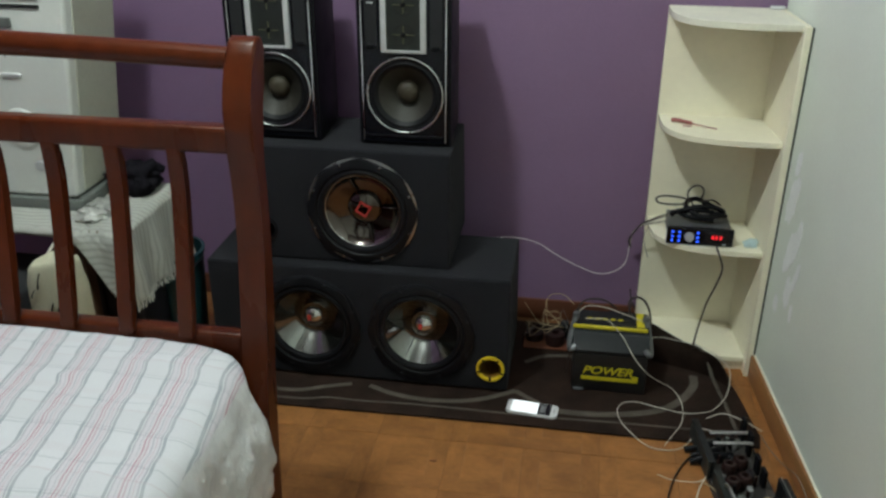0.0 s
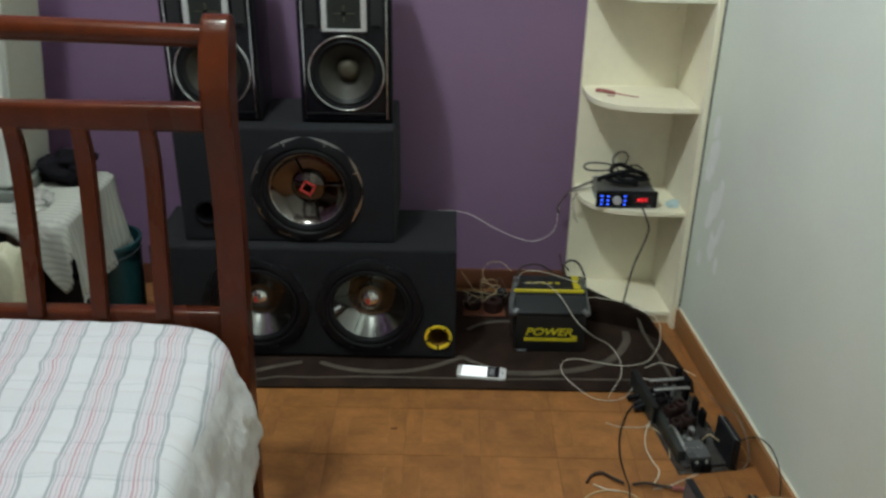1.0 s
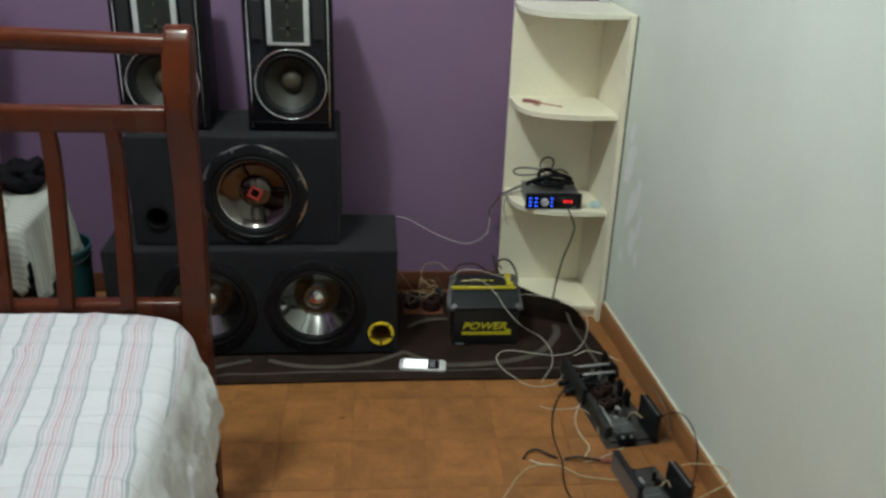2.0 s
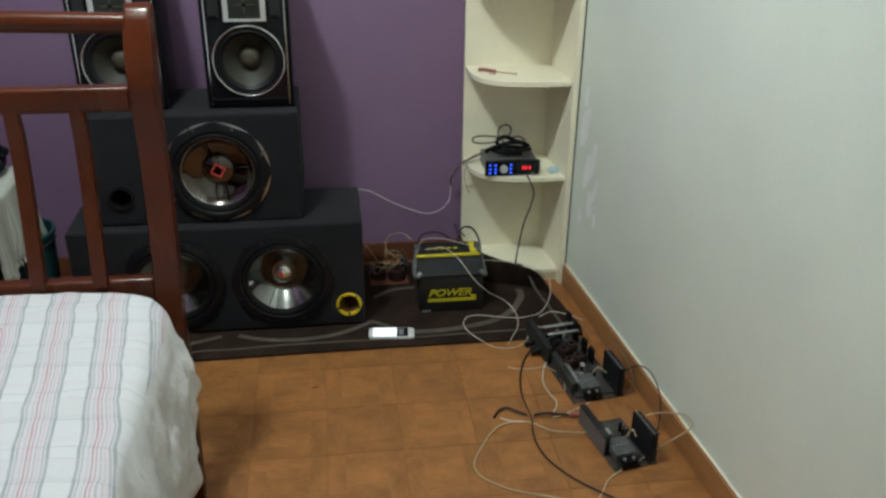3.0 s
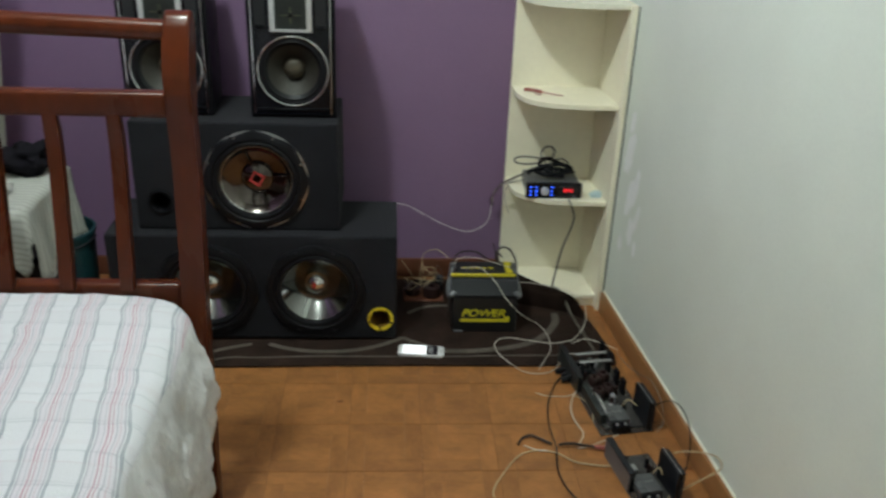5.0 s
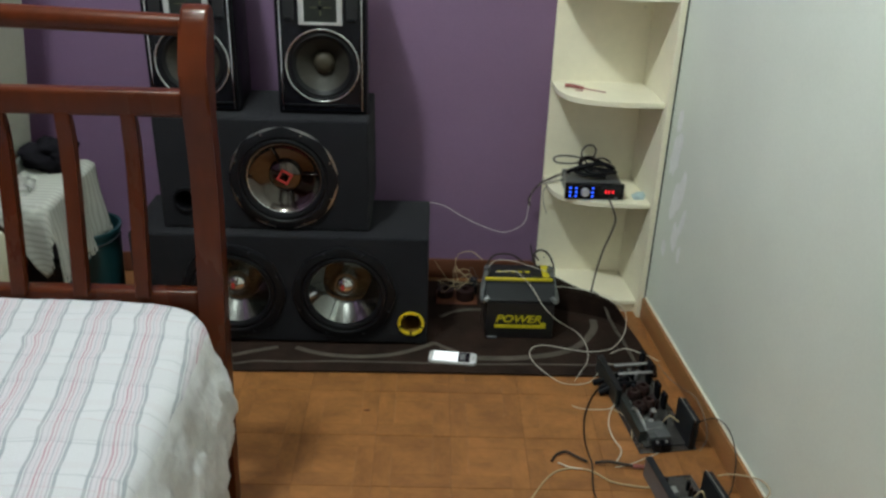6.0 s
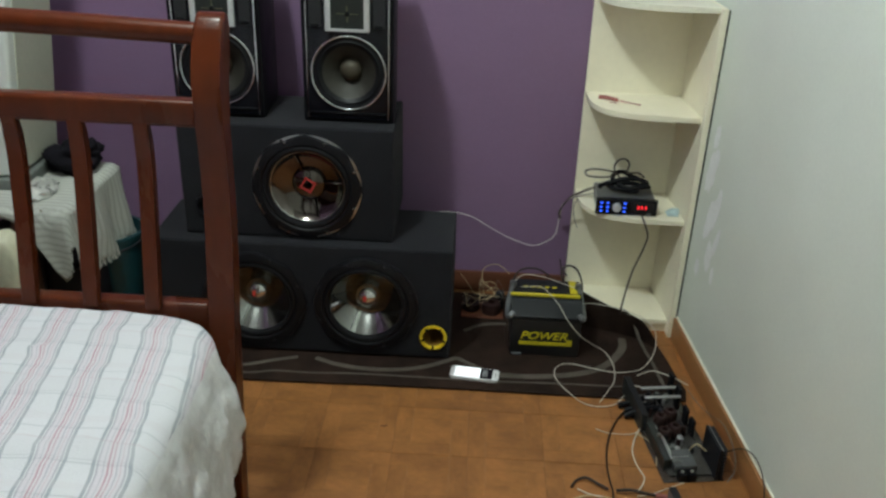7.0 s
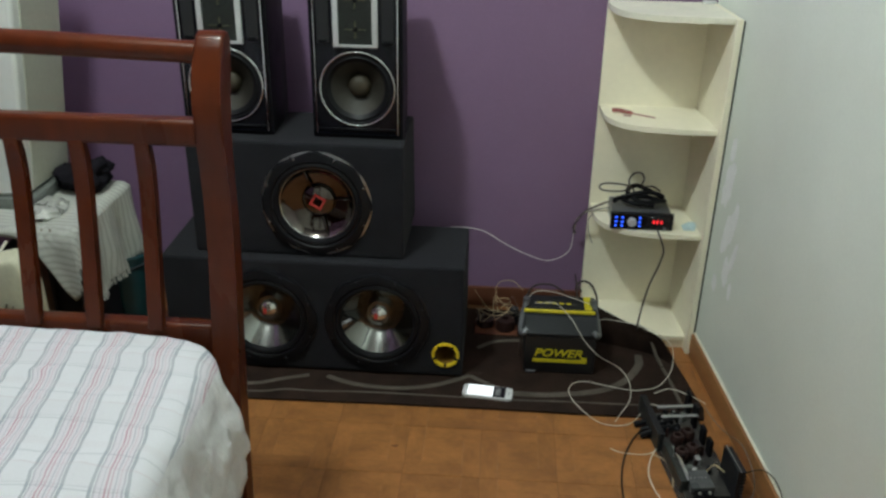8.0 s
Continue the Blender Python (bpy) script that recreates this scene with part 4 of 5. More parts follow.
def amplifier(at, turn, label, long):
    a = thing("amplifier_board", at, label, "amplifier", "open amplifier boards", turn=turn)
    x, y, z = at
    half, length = (0.078, 0.36) if long else (0.060, 0.185)
    part("base_plate", box(x - half, x + half, y - 0.012, y + length, z + 0.001, z + 0.005, 0.001, 1), ACRYLIC, a, "clear acrylic base plate").visible_shadow = False
    part("circuit_board", box(x - half + 0.018, x + half - 0.024, y + 0.006, y + length - 0.012, z + 0.009, z + 0.0115), BOARD, a, "cluttered circuit board")
    part("front_block", box(x - 0.046, x + 0.014, y + 0.012, y + 0.080, z + 0.012, z + 0.034, 0.004, 2), CLEAR, a, "grey clear connector housing")
    for k in range(5):
        part("pin", lathe([(0, 0.0365), (0.0018, 0.036), (0.0018, 0.030)], (x - 0.036 + 0.009 * k, y + 0.048, z), "z", 8), HEAT_EDGE, a)
    for dx in (-0.030, -0.005):
        b = part("binding_post", box(x + dx - 0.010, x + dx + 0.010, y - 0.014, y + 0.010, z + 0.003, z + 0.028, 0.003, 2), BLACK, a, "black binding post")
        part("post_tip", lathe([(0.0045, 0.026), (0.0045, 0.030), (0.003, 0.032), (0, 0.032)], (x + dx, y - 0.002, z), "z", 14), ALU, b, "bright tip")
    finned(a, x + half - 0.022, y - 0.012, y + 0.090, z + 0.006, z + 0.100, 1)
    if long:
        side = box(x - half - 0.002, x - half + 0.004, y + 0.19, y + 0.37, z + 0.004, z + 0.058, 0.001, 1)
    else:
        side = box(x - half - 0.002, x - half + 0.003, y + 0.050, y + 0.200, z + 0.004, z + 0.060, 0.001, 1)
    flank = part("side_sink", side, CHANNEL if long else SINK_SIDE, a, "dark metal side sink" if long else "grey metal side sink with dark top")
    y0, y1, h = (y + 0.19, y + 0.37, 0.058) if long else (y + 0.05, y + 0.20, 0.060)
    for k in range(6):
        zz = z + 0.014 + (h - 0.02) * k / 5
        part("fin", box(x - half + 0.004, x - half + 0.014, y0 + 0.001, y1 - 0.001, zz - 0.0015, zz + 0.0015), HEATSINK, flank)
    part("edge", box(x - half - 0.003, x - half + 0.015, y0, y1, z + h + 0.0005, z + h + 0.003), HEATSINK, flank)
    if long:
        channel = part("side_channel", box(x - 0.068, x - 0.048, y + 0.030, y + 0.186, z + 0.0055, z + 0.042, 0.002, 1), CHANNEL, a, "dark grey-green metal channel")
        part("channel_edge", box(x - 0.0515, x - 0.047, y + 0.030, y + 0.135, z + 0.0422, z + 0.0445, 0.0008, 1), HEAT_EDGE, channel, "bright worn edge")
    part("bus_bar", sweep([(x - 0.058, y + 0.12, z + 0.05), (x - 0.052, y + 0.10, z + 0.055), (x - 0.042, y + 0.06, z + 0.036)], 0.0032, 6, 5), ALU, a, "bright bent strip")
    part("inner_lead", sweep([(x + 0.016, y + 0.085, z + 0.02), (x + 0.028, y + 0.07, z + 0.055), (x + half - 0.026, y + 0.06, z + 0.04)], 0.002, 6, 6), WIRE_CREAM, a)
    rnd = random.Random(3 if long else 4)
    for k in range(26 if long else 9):
        px, py = x - 0.040 + 0.075 * rnd.random(), y + 0.09 + (0.25 if long else 0.07) * rnd.random()
        r, hh = 0.003 + 0.005 * rnd.random(), 0.012 + 0.022 * rnd.random()
        if k % 3:
            e = lathe([(r, 0), (r, hh), (r * 0.8, hh + 0.001), (0, hh + 0.001)], (px, py, z + 0.0115), "z", 12)
        else:
            e = box(px - r, px + r, py - r * 1.6, py + r * 1.6, z + 0.0115, z + 0.0115 + hh * 0.7, 0.001, 1)
        part("component", e, (NAVY, GREY_PLASTIC, COPPER, BLACK, HEAT_EDGE)[rnd.randrange(5)], a)
    if long:
        for dx, dy in ((-0.030, 0.145), (0.004, 0.160), (-0.022, 0.205), (0.012, 0.225)):
            part("winding", lathe([(0.008, -0.004), (0.016, 0.0), (0.0195, 0.012), (0.0195, 0.024), (0.015, 0.033), (0.008, 0.034), (0.007, 0.0)], (x + dx, y + dy, z + 0.014), "z", 24), COPPER, a, "dark copper coil")
        for dy, zz in ((0.262, 0.058), (0.300, 0.062)):
            part("cross_strip", box(x - 0.050, x + 0.052, y + dy, y + dy + 0.010, z + zz, z + zz + 0.005, 0.001, 1), HEAT_EDGE, a, "pale cross strip")
        for dy in (0.15, 0.20, 0.27, 0.33):
            part("transistor", box(x + 0.046, x + 0.056, y + dy, y + dy + 0.028, z + 0.011, z + 0.062 + 0.02 * (dy > 0.25), 0.002, 1), BLACK, a)
    return a


amplifier((0.546, 2.020, 0.0), 8, "open amplifier with copper coils between dark heat sinks", True)
amplifier((0.556, 1.728, 0.0), 10, "small open amplifier with grey and black heat sinks", False)

# ---- cables on the floor ----
W = RZ + 0.003
cable("white_cable", [(0.098, 2.625, 0.185), (0.100, 2.66, 0.197), (0.126, 2.675, 0.214), (0.178, 2.668, 0.216), (0.232, 2.655, 0.206), (0.285, 2.64, 0.196)], 0.0011, WIRE_WHITE, "white cable arched over the battery lid")
cable("white_cable", [(0.120, 2.63, 0.196), (0.140, 2.61, 0.208), (0.180, 2.60, 0.214), (0.225, 2.562, 0.186), (0.262, 2.520, 0.142), (0.300, 2.508, 0.104), (0.340, 2.54, 0.060), (0.380, 2.56, 0.026), (0.402, 2.53, W), (0.406, 2.47, W),
                      (0.395, 2.41, W), (0.370, 2.36, W), (0.345, 2.318, 0.005)], 0.0011, WIRE_WHITE, "white cable curling from the battery over the rug")
cable("white_cable", [(0.298, 2.66, 0.150), (0.319, 2.715, 0.098), (0.355, 2.752, 0.082), (0.387, 2.752, 0.078), (0.453, 2.732, 0.077), (0.513, 2.686, 0.076), (0.540, 2.625, 0.074), (0.542, 2.585, 0.056), (0.530, 2.545, 0.028), (0.491, 2.494, W),
                      (0.45, 2.472, W), (0.403, 2.465, W), (0.33, 2.478, W + 0.003), (0.282, 2.497, W), (0.243, 2.488, W), (0.224, 2.45, W), (0.232, 2.40, W), (0.262, 2.345, W), (0.30, 2.313, 0.004), (0.345, 2.302, 0.004), (0.39, 2.318, 0.004),
                      (0.425, 2.36, W + 0.002), (0.445, 2.385, W + 0.01), (0.47, 2.37, 0.03)], 0.0012, WIRE_WHITE, "long white cable looping over the rug")
cable("white_cable", [(0.085, 2.72, 0.19), (0.05, 2.76, 0.20), (0.01, 2.80, 0.17), (0.0, 2.80, 0.13), (0.02, 2.80, 0.10), (0.045, 2.79, 0.075), (0.01, 2.78, 0.06), (-0.02, 2.80, 0.05), (-0.06, 2.82, 0.06)], 0.0012, WIRE_CREAM,
      "thin pale wire curling beside the battery")
cable("pale_wire", [(-0.07, 2.84, 0.12), (-0.05, 2.84, 0.09), (-0.02, 2.83, 0.055), (0.03, 2.82, 0.05), (0.06, 2.80, 0.06)], 0.0011, WIRE_CREAM, "thin pale wire in a tangle by the wall")
cable("pale_wire", [(0.0, 2.83, 0.14), (0.005, 2.82, 0.10), (0.03, 2.81, 0.11), (0.05, 2.82, 0.09), (0.02, 2.82, 0.07)], 0.0011, WIRE_CREAM, "thin pale wire in a tangle by the wall")
rnd = random.Random(21)
for k in range(4):
    x, y = -0.06 + 0.036 * k, 2.80 + 0.03 * rnd.random()
    loop = [(x, y, 0.045 + 0.02 * rnd.random())]
    for i in range(5):
        loop.append((x + 0.07 * (rnd.random() - 0.4), y - 0.05 * rnd.random(), 0.03 + 0.10 * rnd.random()))
    cable("pale_wire", loop, 0.0008, WIRE_CREAM if k % 3 else WIRE_GREY, "thin pale wire in a tangle by the wall")
cable("black_cable", [(0.104, 2.63, 0.19), (0.096, 2.66, 0.205), (0.12, 2.695, 0.222), (0.17, 2.70, 0.224), (0.21, 2.69, 0.205)], 0.0030, WIRE_BLACK, "black cable arched over the battery lid")
cable("black_cable", [(0.250, 2.66, 0.200), (0.245, 2.70, 0.222), (0.265, 2.71, 0.236), (0.29, 2.70, 0.230), (0.306, 2.67, 0.205), (0.308, 2.64, 0.17)], 0.0034, WIRE_BLACK, "black cable arched over the battery terminal")
cable("black_cable", [(0.262, 2.925, 0.15), (0.266, 2.915, 0.13), (0.268, 2.89, 0.12), (0.262, 2.83, 0.13), (0.258, 2.76, 0.19), (0.262, 2.70, 0.205)], 0.0024, WIRE_BLACK, "black cable rising behind the battery")
cable("black_cable", [(0.100, 2.62, 0.195), (0.088, 2.60, 0.15), (0.080, 2.57, 0.10), (0.076, 2.56, 0.05)], 0.0028, WIRE_BLACK, "black cable down the battery side")
cable("white_wire", [(0.321, 2.201, 0.004), (0.345, 2.187, 0.004), (0.385, 2.183, 0.004), (0.422, 2.186, 0.006), (0.448, 2.21, 0.012), (0.462, 2.235, 0.03)], 0.0011, WIRE_WHITE, "white wire end on the tiles")
cable("white_wire", [(0.458, 2.225, 0.02), (0.430, 2.185, 0.006), (0.413, 2.137, 0.004), (0.408, 2.095, 0.004), (0.414, 2.05, 0.004), (0.424, 2.015, 0.004), (0.416, 1.985, 0.006), (0.397, 1.955, 0.006)], 0.0018, WIRE_WHITE,
      "white wire hanging from the amplifier on the tiles")
cable("white_wire", [(0.425, 2.19, 0.006), (0.455, 2.165, 0.004), (0.470, 2.12, 0.004), (0.462, 2.06, 0.004)], 0.0016, WIRE_CREAM, "pale wire beside the amplifier")
cable("white_wire", [(0.520, 2.000, 0.006), (0.475, 1.975, 0.005), (0.432, 1.952, 0.005), (0.395, 1.938, 0.008)], 0.0011, WIRE_WHITE, "white wire lead with a pinkish sheath")
cable("cream_cable", [(0.490, 1.868, 0.020), (0.464, 1.869, 0.005), (0.42, 1.876, 0.004), (0.374, 1.89, 0.004), (0.335, 1.925, 0.004), (0.29, 1.936, 0.004), (0.247, 1.925, 0.004), (0.215, 1.895, 0.004), (0.185, 1.848, 0.004),
                      (0.158, 1.80, 0.004), (0.148, 1.763, 0.004), (0.166, 1.719, 0.004), (0.225, 1.672, 0.004), (0.317, 1.636, 0.004), (0.40, 1.60, 0.004), (0.47, 1.55, 0.004)], 0.0020, WIRE_CREAM, "cream mains cable in a wide loop on the tiles")
cable("cream_cable", [(0.250, 1.952, 0.008), (0.28, 1.938, 0.005), (0.31, 1.933, 0.005)], 0.0018, WIRE_WHITE, "short white wire end")
cable("cream_cable", [(0.42, 1.60, 0.004), (0.451, 1.645, 0.004), (0.475, 1.680, 0.004), (0.521, 1.712, 0.004), (0.575, 1.738, 0.008), (0.62, 1.750, 0.028), (0.66, 1.745, 0.062), (0.699, 1.735, 0.104), (0.700, 1.765, 0.115),
                      (0.688, 1.825, 0.082), (0.655, 1.858, 0.060), (0.622, 1.850, 0.062)], 0.0020, WIRE_CREAM, "cream cable bowed up against the wall and back")
cable("black_cable", [(0.47, 2.34, 0.012), (0.444, 2.321, 0.005), (0.40, 2.27, 0.005), (0.365, 2.20, 0.005), (0.343, 2.125, 0.005), (0.334, 2.05, 0.005), (0.334, 1.99, 0.008), (0.335, 1.939, 0.013), (0.328, 1.88, 0.006), (0.328, 1.83, 0.005),
                      (0.345, 1.765, 0.005), (0.389, 1.694, 0.005), (0.452, 1.628, 0.005), (0.55, 1.54, 0.005)], 0.0023, WIRE_BLACK, "dark brown cable running over the tiles")
cable("wall_cable", [(0.620, 2.10, 0.020), (0.640, 2.095, 0.030), (0.656, 2.083, 0.052), (0.667, 2.045, 0.086), (0.675, 1.995, 0.106), (0.678, 1.945, 0.106), (0.677, 1.900, 0.086), (0.672, 1.870, 0.048), (0.655, 1.840, 0.008),
                     (0.62, 1.83, 0.006)], 0.0018, WIRE_BLACK, "thin dark cable bowed over the skirting")
cable("pale_wire", [(0.585, 2.33, 0.062), (0.60, 2.27, 0.060), (0.618, 2.20, 0.072), (0.632, 2.12, 0.10), (0.648, 2.06, 0.07), (0.650, 2.03, 0.03), (0.628, 2.005, 0.01)], 0.0012, WIRE_GREY, "pale lead over the heat sink")
cable("pale_wire", [(0.455, 2.385, 0.06), (0.50, 2.40, 0.068), (0.55, 2.37, 0.070), (0.59, 2.34, 0.066)], 0.0012, WIRE_WHITE, "white lead across the amplifier")
strip = thing("cable_clips", (0.36, 1.95, 0), "dark crocodile clips on short leads on the tiles", "clip")
part("lead", sweep([(0.236, 1.962, 0.004), (0.25, 1.985, 0.006), (0.275, 1.993, 0.010), (0.30, 1.972, 0.012), (0.325, 1.953, 0.012)], 0.0036, 8, 6), WIRE_BLACK, strip)
part("clip", sweep([(0.345, 1.952, 0.010), (0.38, 1.955, 0.012), (0.41, 1.947, 0.012), (0.44, 1.94, 0.012)], 0.0038, 8, 6), WIRE_BLACK, strip)
part("sleeve", sweep([(0.44, 1.94, 0.012), (0.465, 1.938, 0.011), (0.485, 1.937, 0.011)], 0.0055, 8, 5), PEN, strip, "dull red sleeve")
bunch = thing("plug_lead", (0.45, 2.28, 0), "dark plugs on short leads beside the amplifier", "plug")
for k, (px, py) in enumerate(((0.44, 2.31), (0.455, 2.285), (0.47, 2.265), (0.45, 2.26))):
    part("plug", sweep([(px - 0.045, py - 0.005, 0.010), (px, py, 0.022 + 0.003 * k), (px + 0.04, py + 0.015, 0.03)], 0.0085, 8, 6), BLACK, bunch)
small_parts = thing("crossover_coil", (0.02, 2.78, RZ), "reddish brown coil and dark parts with tangled wires", "coil")
part("coil", lathe([(0.012, 0), (0.030, 0.002), (0.033, 0.02), (0.030, 0.04), (0.012, 0.042), (0.010, 0.0)], (0.035, 2.78, RZ), "z", 28), COPPER, small_parts)
part("coil", lathe([(0.012, 0), (0.028, 0.002), (0.03, 0.014), (0.028, 0.028), (0.012, 0.03), (0.010, 0.0)], (-0.03, 2.80, RZ), "z", 28), COPPER, small_parts)
part("capacitor", lathe([(0.014, 0), (0.014, 0.06), (0.012, 0.062), (0, 0.062)], (0.063, 2.815, RZ), "z", 20), NAVY, small_parts)
part("base_board", box(-0.062, 0.075, 2.74, 2.84, RZ, RZ + 0.004, 0.001, 1), SKIRT_DARK, small_parts)

# ---- table and clutter behind the bed ----
TZ = 0.545
table = thing("side_table", (-1.5, 2.42, 0), "small dark wooden table under a striped cloth", "table")
part("tabletop", box(-1.93, -1.090, 2.262, 2.60, TZ - 0.025, TZ, 0.003, 1), TABLE_WOOD, table)
for x in (-1.90, -1.22):
    for y in (2.29, 2.575):
        part("leg", box(x - 0.02, x + 0.02, y - 0.02, y + 0.02, 0, TZ - 0.0255, 0.003, 1), TABLE_WOOD, table)


def table_cloth():
    """A fringed cloth: a short front edge, a long end over the table's side and the corner drawn down into a point."""
    bm = bmesh.new()
    uv = bm.loops.layers.uv.new("UVMap")
    x1, y0, n, m = -1.086, 2.258, 60, 44
    rows = []
    for j in range(m + 1):
        row = []
        for i in range(n + 1):
            a = i / n
            u = -1.90 + (x1 + 1.90) * min(1.0, a / 0.62) + 0.205 * max(0.0, (a - 0.62) / 0.38)
            tip = (u - x1 + 0.022) / (0.060 if u < x1 - 0.022 else 0.045)
            front = y0 - 0.016 - 0.165 * math.exp(-tip * tip) - 0.02 * min(1.0, max(0.0, (u - x1 + 0.2) / 0.2))
            v = front + (2.598 - front) * j / m
            x, y, z = u, v, TZ + 0.004
            ox, oy = max(0.0, x - x1), max(0.0, y0 - y)
            drop = math.hypot(ox, oy)
            if drop > 0:
                x, y = min(x, x1), max(y, y0)
                z -= drop
                fold = 0.010 * math.sin(46 * (y if ox > oy else 1.3 * x) + 7 * z) + 0.005 * noise.noise((y * 30, x * 30, z * 6))
                k = min(1.0, drop * 8)
                x += (ox / drop) * (0.015 + fold * k + 0.06 * drop) + 0.012 * k * (oy / drop)
                y -= (oy / drop) * (0.015 + fold * k + 0.06 * drop)
            else:
                z += 0.003 * noise.noise((x * 14, y * 14, 0)) + 0.003
            row.append((bm.verts.new((x, y, z)), (u, v)))
        rows.append(row)
    for a, b in zip(rows, rows[1:]):
        for i in range(n):
            quad = (a[i], a[i + 1], b[i + 1], b[i])
            f = bm.faces.new([q[0] for q in quad])
            for lp, q in zip(f.loops, quad):
                lp[uv].uv = q[1]
    hem = [r[-1][0].co.copy() for r in rows] + [q[0].co.copy() for q in rows[0][int(n * 0.60):]]
    ob = solid("tablecloth", bm, CLOTH, "grey and white striped fringed tablecloth drawn down at the corner", "tablecloth", sharp=80)
    md = ob.modifiers.new("thickness", "SOLIDIFY")
    md.thickness, md.offset = 0.002, -1
    rnd = random.Random(12)
    e = bmesh.new()
    for p, q in zip(hem, hem[1:]):
        if (p - q).length > 0.03:
            continue
        for k in range(2):
            c = p.lerp(q, (k + rnd.random()) / 2)
            sweep([c + Vector((0, 0, 0.004)), c + Vector((0.003 * rnd.random(), 0.004 * (rnd.random() - 0.5), -0.007)), c + Vector((0.004 * rnd.random(), 0.010 * (rnd.random() - 0.5), -0.012 - 0.010 * rnd.random()))], 0.0014, 4, 2, bm=e)
    part("fringe", e, CLOTH, ob, "short pale fringe")


table_cloth()

AF = 2.375
app = thing("air_cooler", (-1.55, 2.5, TZ), "white air cooler with black louvre slots on the table", "appliance")
AZ0, AZ1 = 0.585, 1.42
taper = ((-1.255, AZ0), (-1.160, AZ1), (-1.95, AZ1), (-1.86, AZ0))
part("housing", prism(taper, AF, AF + 0.24, "y", 0.012, 3), APPLIANCE, app, "white plastic housing")
side = bmesh.new()
for v in ((-1.2535, AF + 0.035, AZ0 + 0.01), (-1.2535, AF + 0.235, AZ0 + 0.01), (-1.1605, AF + 0.235, AZ1 - 0.01), (-1.1605, AF + 0.035, AZ1 - 0.01),
          (-1.2505, AF + 0.035, AZ0 + 0.01), (-1.2505, AF + 0.235, AZ0 + 0.01), (-1.1575, AF + 0.235, AZ1 - 0.01), (-1.1575, AF + 0.035, AZ1 - 0.01)):
    side.verts.new(v)
side.verts.ensure_lookup_table()
for q in ((0, 1, 2, 3), (7, 6, 5, 4), (0, 4, 5, 1), (1, 5, 6, 2), (2, 6, 7, 3), (3, 7, 4, 0)):
    side.faces.new([side.verts[i] for i in q])
part("side_cover", side, APPLIANCE_SIDE, app, "beige side cover")
part("foot_tray", box(-1.88, -1.235, AF - 0.012, AF + 0.235, TZ + 0.006, AZ0 - 0.002, 0.006, 2), GREY_PLASTIC, app, "dark grey base tray")
part("foot", box(-1.275, -1.25, AF - 0.005, AF + 0.02, AZ0 - 0.018, AZ0 - 0.002, 0.003, 1), APPLIANCE, app)
for k in range(7):
    z = 1.085 + 0.021 * k
    part("louvre", box(-1.82, -1.262, AF - 0.004, AF + 0.002, z, z + 0.009, 0.001, 1), SLOT, app, "black louvre slot")
part("panel", box(-1.80, -1.345, AF - 0.004, AF + 0.002, 1.035, 1.062, 0.002, 1), GREY_PLASTIC, app, "dark control strip")
part("mark", prism([(-1.388, 0.985), (-1.378, 0.985), (-1.380, 0.960)], AF - 0.002, AF + 0.002), INK, app)
part("handle_slot", box(-1.40, -1.345, AF - 0.006, AF + 0.002, 0.912, 0.921, 0.002, 1), SILVER, app)
part("moulding", lathe([(0.055, 0.0), (0.050, 0.006), (0.03, 0.010), (0, 0.011)], (-1.375, AF + 0.001, 0.775), seg=32), APPLIANCE, app, "round white moulding")
part("badge", lathe([(0.016, 0.0), (0.014, 0.003), (0, 0.004)], (-1.345, AF + 0.001, 0.672), seg=24), SILVER, app)

bm = bmesh.new()
bmesh.ops.create_icosphere(bm, subdivisions=4, radius=1)
for v in bm.verts:
    k = 1 + 0.5 * noise.noise(v.co * 1.7) + 0.2 * noise.noise(v.co * 6)
    v.co = Vector((-1.16, 2.535, TZ + 0.047)) + Vector((v.co.x * 0.075 * k, v.co.y * 0.065 * k, v.co.z * 0.047 * k))
solid("scarf", bm, FUR, "black crumpled scarf lying on the tablecloth", "scarf", sharp=80)
bm = bmesh.new()
bmesh.ops.create_icosphere(bm, subdivisions=3, radius=1)
for v in bm.verts:
    k = 1 + 0.4 * noise.noise(v.co * 3.1)
    v.co = Vector((-1.195, 2.36, TZ + 0.014)) + Vector((v.co.x * 0.045 * k, v.co.y * 0.07 * k, max(v.co.z, -0.3) * 0.020 * k))
solid("foil_bag", bm, CLOTH_EDGE, "crumpled shiny clear wrap on the tablecloth", "wrap", sharp=30)

bm = bmesh.new()
bmesh.ops.create_icosphere(bm, subdivisions=4, radius=1)
for v in bm.verts:
    p = v.co
    q = Vector([math.copysign(abs(a) ** 0.45, a) for a in p])
    k = 1 + 0.05 * noise.noise(p * 3)
    v.co = Vector((-1.222, 2.17, 0.260)) + Vector((q.x * 0.068 * k, q.y * 0.05 * k, q.z * 0.257 * k + 0.012 * q.x))
sack = thing("cream_sack", (-1.250, 2.17, 0), "cream plastic sack with dark printed strokes", "sack")
part("sack_body", bm, BAG, sack, sharp=80)
for x, z, w in ((-1.243, 0.468, 0.022), (-1.222, 0.385, 0.022), (-1.207, 0.378, 0.022), (-1.265, 0.43, 0.012), (-1.19, 0.31, 0.014)):
    part("stroke", sweep([(x, 2.117, z - w), (x + 0.004, 2.1165, z), (x + 0.012, 2.117, z + w)], 0.0035, 6, 4, 0.4), INK, sack)
cable("white_strap", [(-1.285, 2.15, 0.46), (-1.265, 2.18, 0.485), (-1.24, 2.22, 0.53)], 0.004, WIRE_WHITE, "thin white strap hanging from the table", "strap")


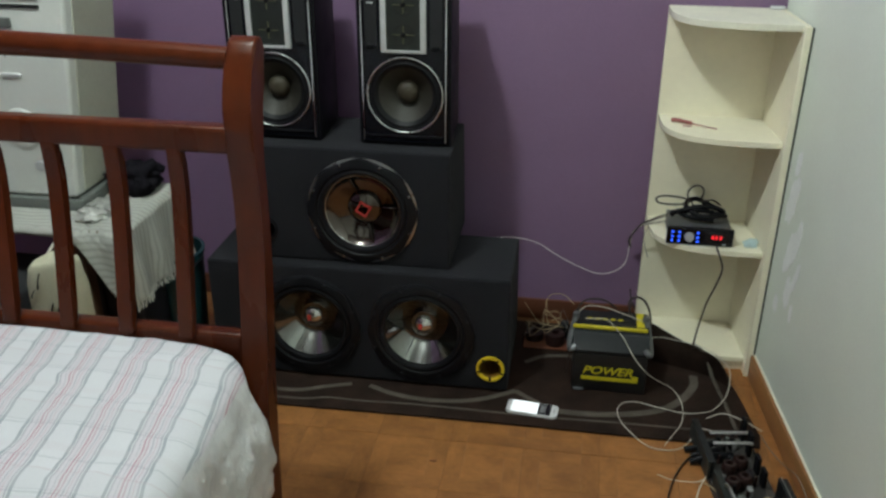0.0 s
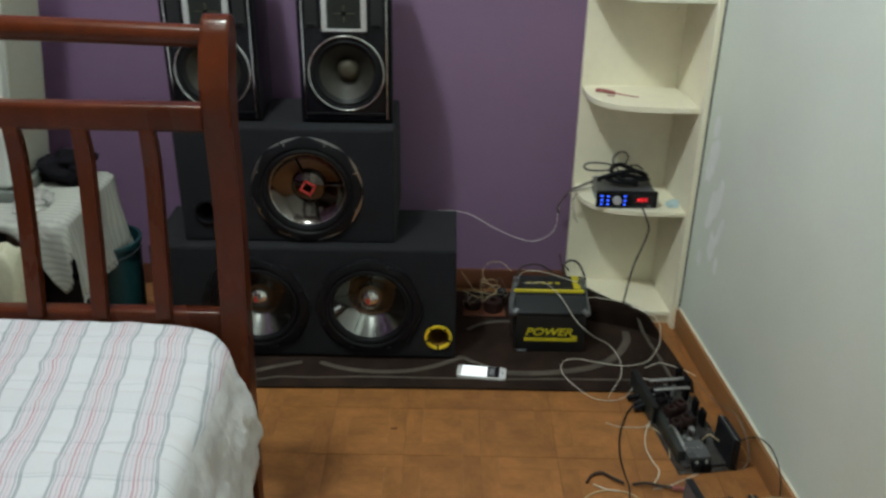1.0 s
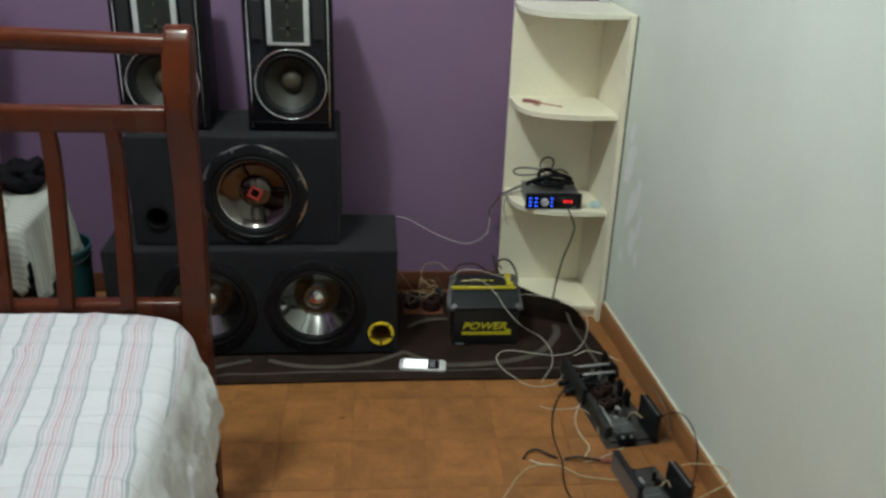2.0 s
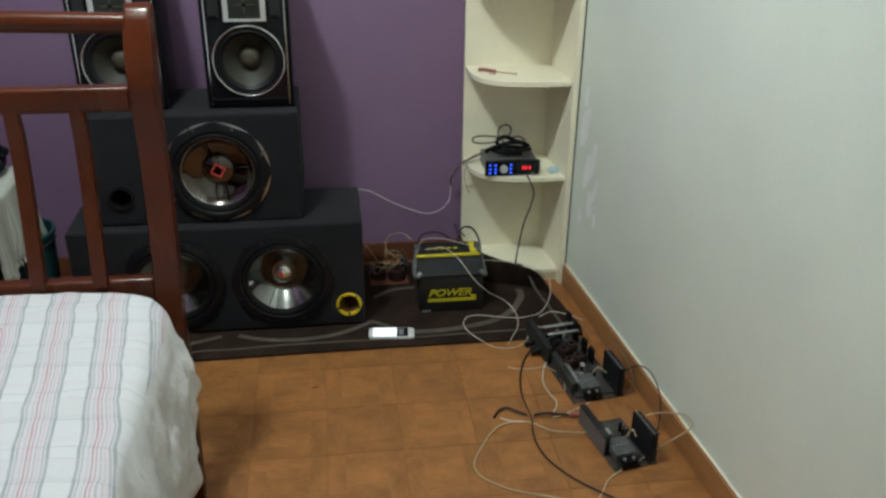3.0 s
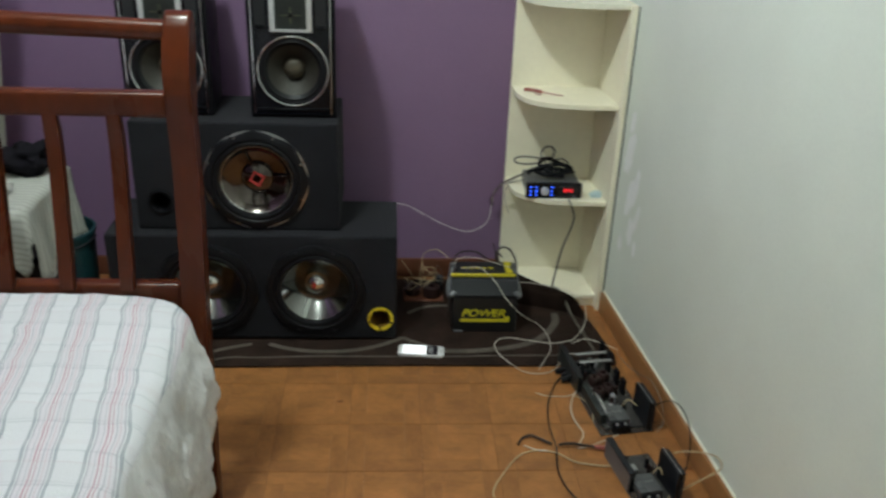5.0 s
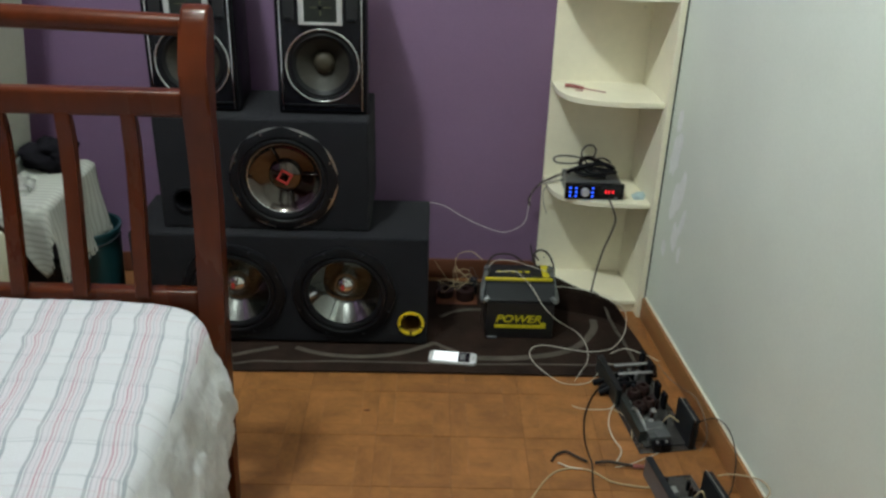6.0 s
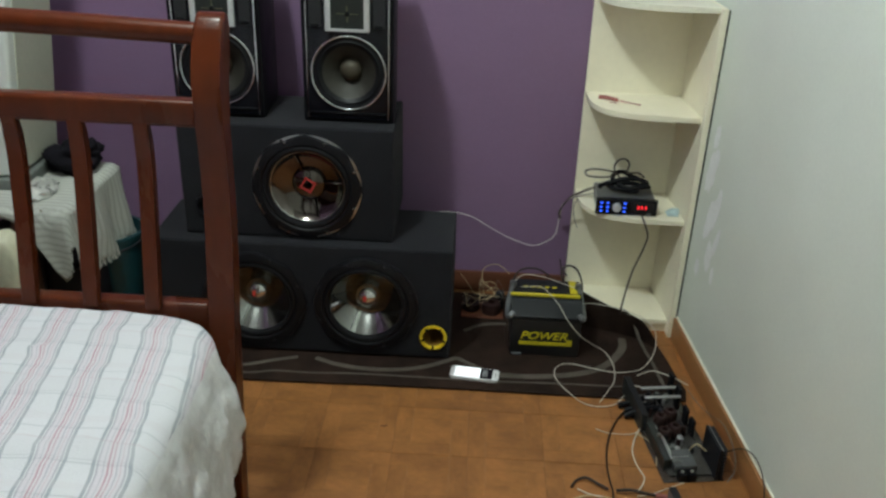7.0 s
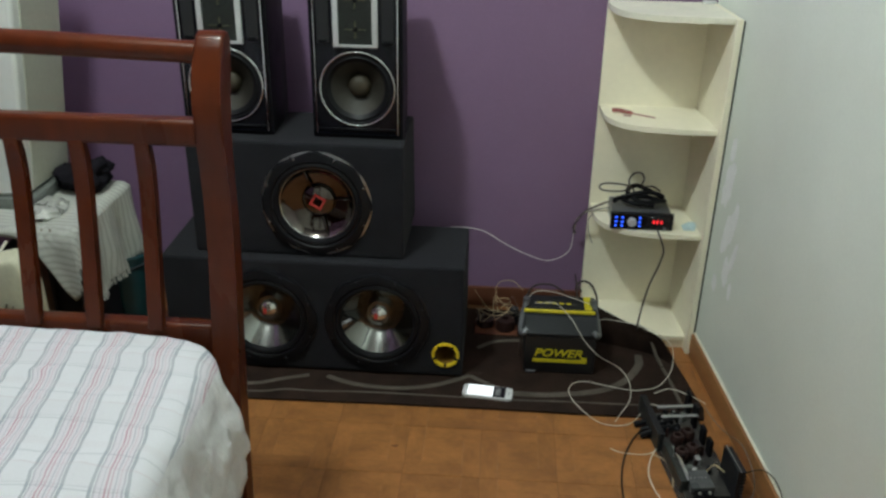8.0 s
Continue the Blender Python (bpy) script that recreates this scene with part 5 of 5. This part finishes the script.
def soft_box(name, x0, x1, y0, y1, z1, material, label, category, bevel=0.02):
    return solid(name, box(x0, x1, y0, y1, 0.0, z1, bevel, 3), material, label, category)


soft_box("dark_bag", -1.325, -1.205, 2.30, 2.50, 0.47, DARK_CLOTH, "dark grey bag under the table", "bag", 0.03)
soft_box("storage_box", -1.50, -1.335, 2.15, 2.40, 0.40, DARK_CLOTH, "dark box under the table", "box")
soft_box("navy_box", -1.198, -1.085, 2.32, 2.465, 0.36, NAVY, "dark navy crate beside the table", "crate", 0.012)
bucket = thing("bucket", (-1.118, 2.575, 0), "teal plastic bucket on the floor beside the table", "bucket")
part("bucket_body", lathe([(0, 0.002), (0.075, 0.002), (0.082, 0.02), (0.096, 0.340), (0.101, 0.342), (0.101, 0.352), (0.093, 0.352), (0.08, 0.02), (0, 0.018)], (-1.118, 2.575, 0), "z", 40), TEAL, bucket)
part("bucket_handle", sweep([(-1.220, 2.575, 0.330), (-1.198, 2.52, 0.32), (-1.118, 2.468, 0.31), (-1.038, 2.52, 0.32), (-1.016, 2.575, 0.330)], 0.003, 6, 6), NAVY, bucket)


# ---- plaster patches on the white wall ----
def patch(y, z, w, h, lean, seed):
    rnd = random.Random(seed)
    pts = []
    for k in range(18):
        a = 2 * math.pi * k / 18
        r = 0.75 + 0.35 * rnd.random()
        pts.append((w * r * math.cos(a) + lean * math.sin(a), h * r * math.sin(a)))
    e = bmesh.new()
    vs = [e.verts.new((right_x(y + a) - 0.0012, y + a, z + b)) for a, b in pts]
    back = [e.verts.new((v.co.x + 0.0011, v.co.y, v.co.z)) for v in vs]
    e.faces.new(vs)
    for i in range(18):
        e.faces.new((vs[i], back[i], back[(i + 1) % 18], vs[(i + 1) % 18]))
    solid("plaster_patch", e, PLASTER, "pale patch of bare plaster on the wall", "plaster", kind="structure")


for y, z, w, h, lean, seed in ((2.635, 0.60, 0.035, 0.08, -0.02, 1), (2.57, 0.49, 0.035, 0.09, -0.03, 2), (2.55, 0.37, 0.025, 0.05, 0.0, 3), (2.64, 0.70, 0.02, 0.04, 0.0, 4), (2.515, 0.42, 0.014, 0.06, -0.02, 5),
                               (2.50, 0.335, 0.012, 0.03, 0.0, 6), (2.62, 0.30, 0.02, 0.03, 0.0, 7)):
    patch(y, z, w, h, lean, seed)


solid("floor_chip", prism([(-0.262, 2.163), (-0.252, 2.161), (-0.243, 2.165), (-0.245, 2.167), (-0.254, 2.165), (-0.261, 2.166)], 0.0005, 0.0025, "z"), SKIRT_DARK, "small dark chip of wood lying on the tiles", "chip")


# ---- tiled floor ----
floor = solid("floor", box(-2.62, 1.2, -1.72, BACK + 0.12, -0.10, -0.0012), GROUT, "brown wood-look tiled floor", "floor", kind="structure")
TILE, GX, GY = 0.1975, -0.0240, 1.8600


def tile_mesh(flip):
    """One tile: a square block inside four boards set like a pinwheel."""
    bm = bmesh.new()
    h, b, g = TILE / 2 - 0.0007, 0.045, 0.0
    rects = [((-h, h - b, -h, -h + b), 0), ((h - b, h, -h, h - b), 1), ((-h + b, h, h - b, h), 0), ((-h, -h + b, -h + b, h), 1), ((-h + b, h - b, -h + b, h - b), 0)]
    for (x0, x1, y0, y1), slot in rects:
        if flip:
            x0, x1 = -x1, -x0
        x0, x1, y0, y1 = x0 + g, x1 - g, y0 + g, y1 - g
        lo = [bm.verts.new(p) for p in ((x0, y0, -0.0011), (x1, y0, -0.0011), (x1, y1, -0.0011), (x0, y1, -0.0011))]
        e = 0.0002
        hi = [bm.verts.new(p) for p in ((x0 + e, y0 + e, 0), (x1 - e, y0 + e, 0), (x1 - e, y1 - e, 0), (x0 + e, y1 - e, 0))]
        faces = [bm.faces.new(hi)] + [bm.faces.new((lo[i], lo[(i + 1) % 4], hi[(i + 1) % 4], hi[i])) for i in range(4)]
        for f in faces:
            f.material_index = slot
    return finish(bm, [WOOD_U, WOOD_V], "tile", 20)


tile_kinds = [tile_mesh(False), tile_mesh(True)]
rest = bmesh.new()
for i in range(-12, 6):
    for j in range(-17, 6):
        x, y = GX + (i + 0.5) * TILE, GY + (j + 0.5) * TILE
        if y + TILE / 2 > BACK - 0.01 or x - TILE / 2 > right_x(y) or x < -2.45:
            continue
        if y > 1.2 and x > -1.0:
            t = new("tile", tile_kinds[(i + j) % 2])
            t.parent = floor
            t.location = (x, y, 0)
        else:
            h = TILE / 2 - 0.0006
            vs = [rest.verts.new((x + a * h, y + b * h, 0)) for a, b in ((-1, -1), (1, -1), (1, 1), (-1, 1))]
            rest.faces.new(vs)
far = new("floor_tiles", finish(rest, WOOD_U, "floor_tiles"))
far.parent = floor
tagged(far, "plain brown wood-look tiles further into the room", kind="stuff")
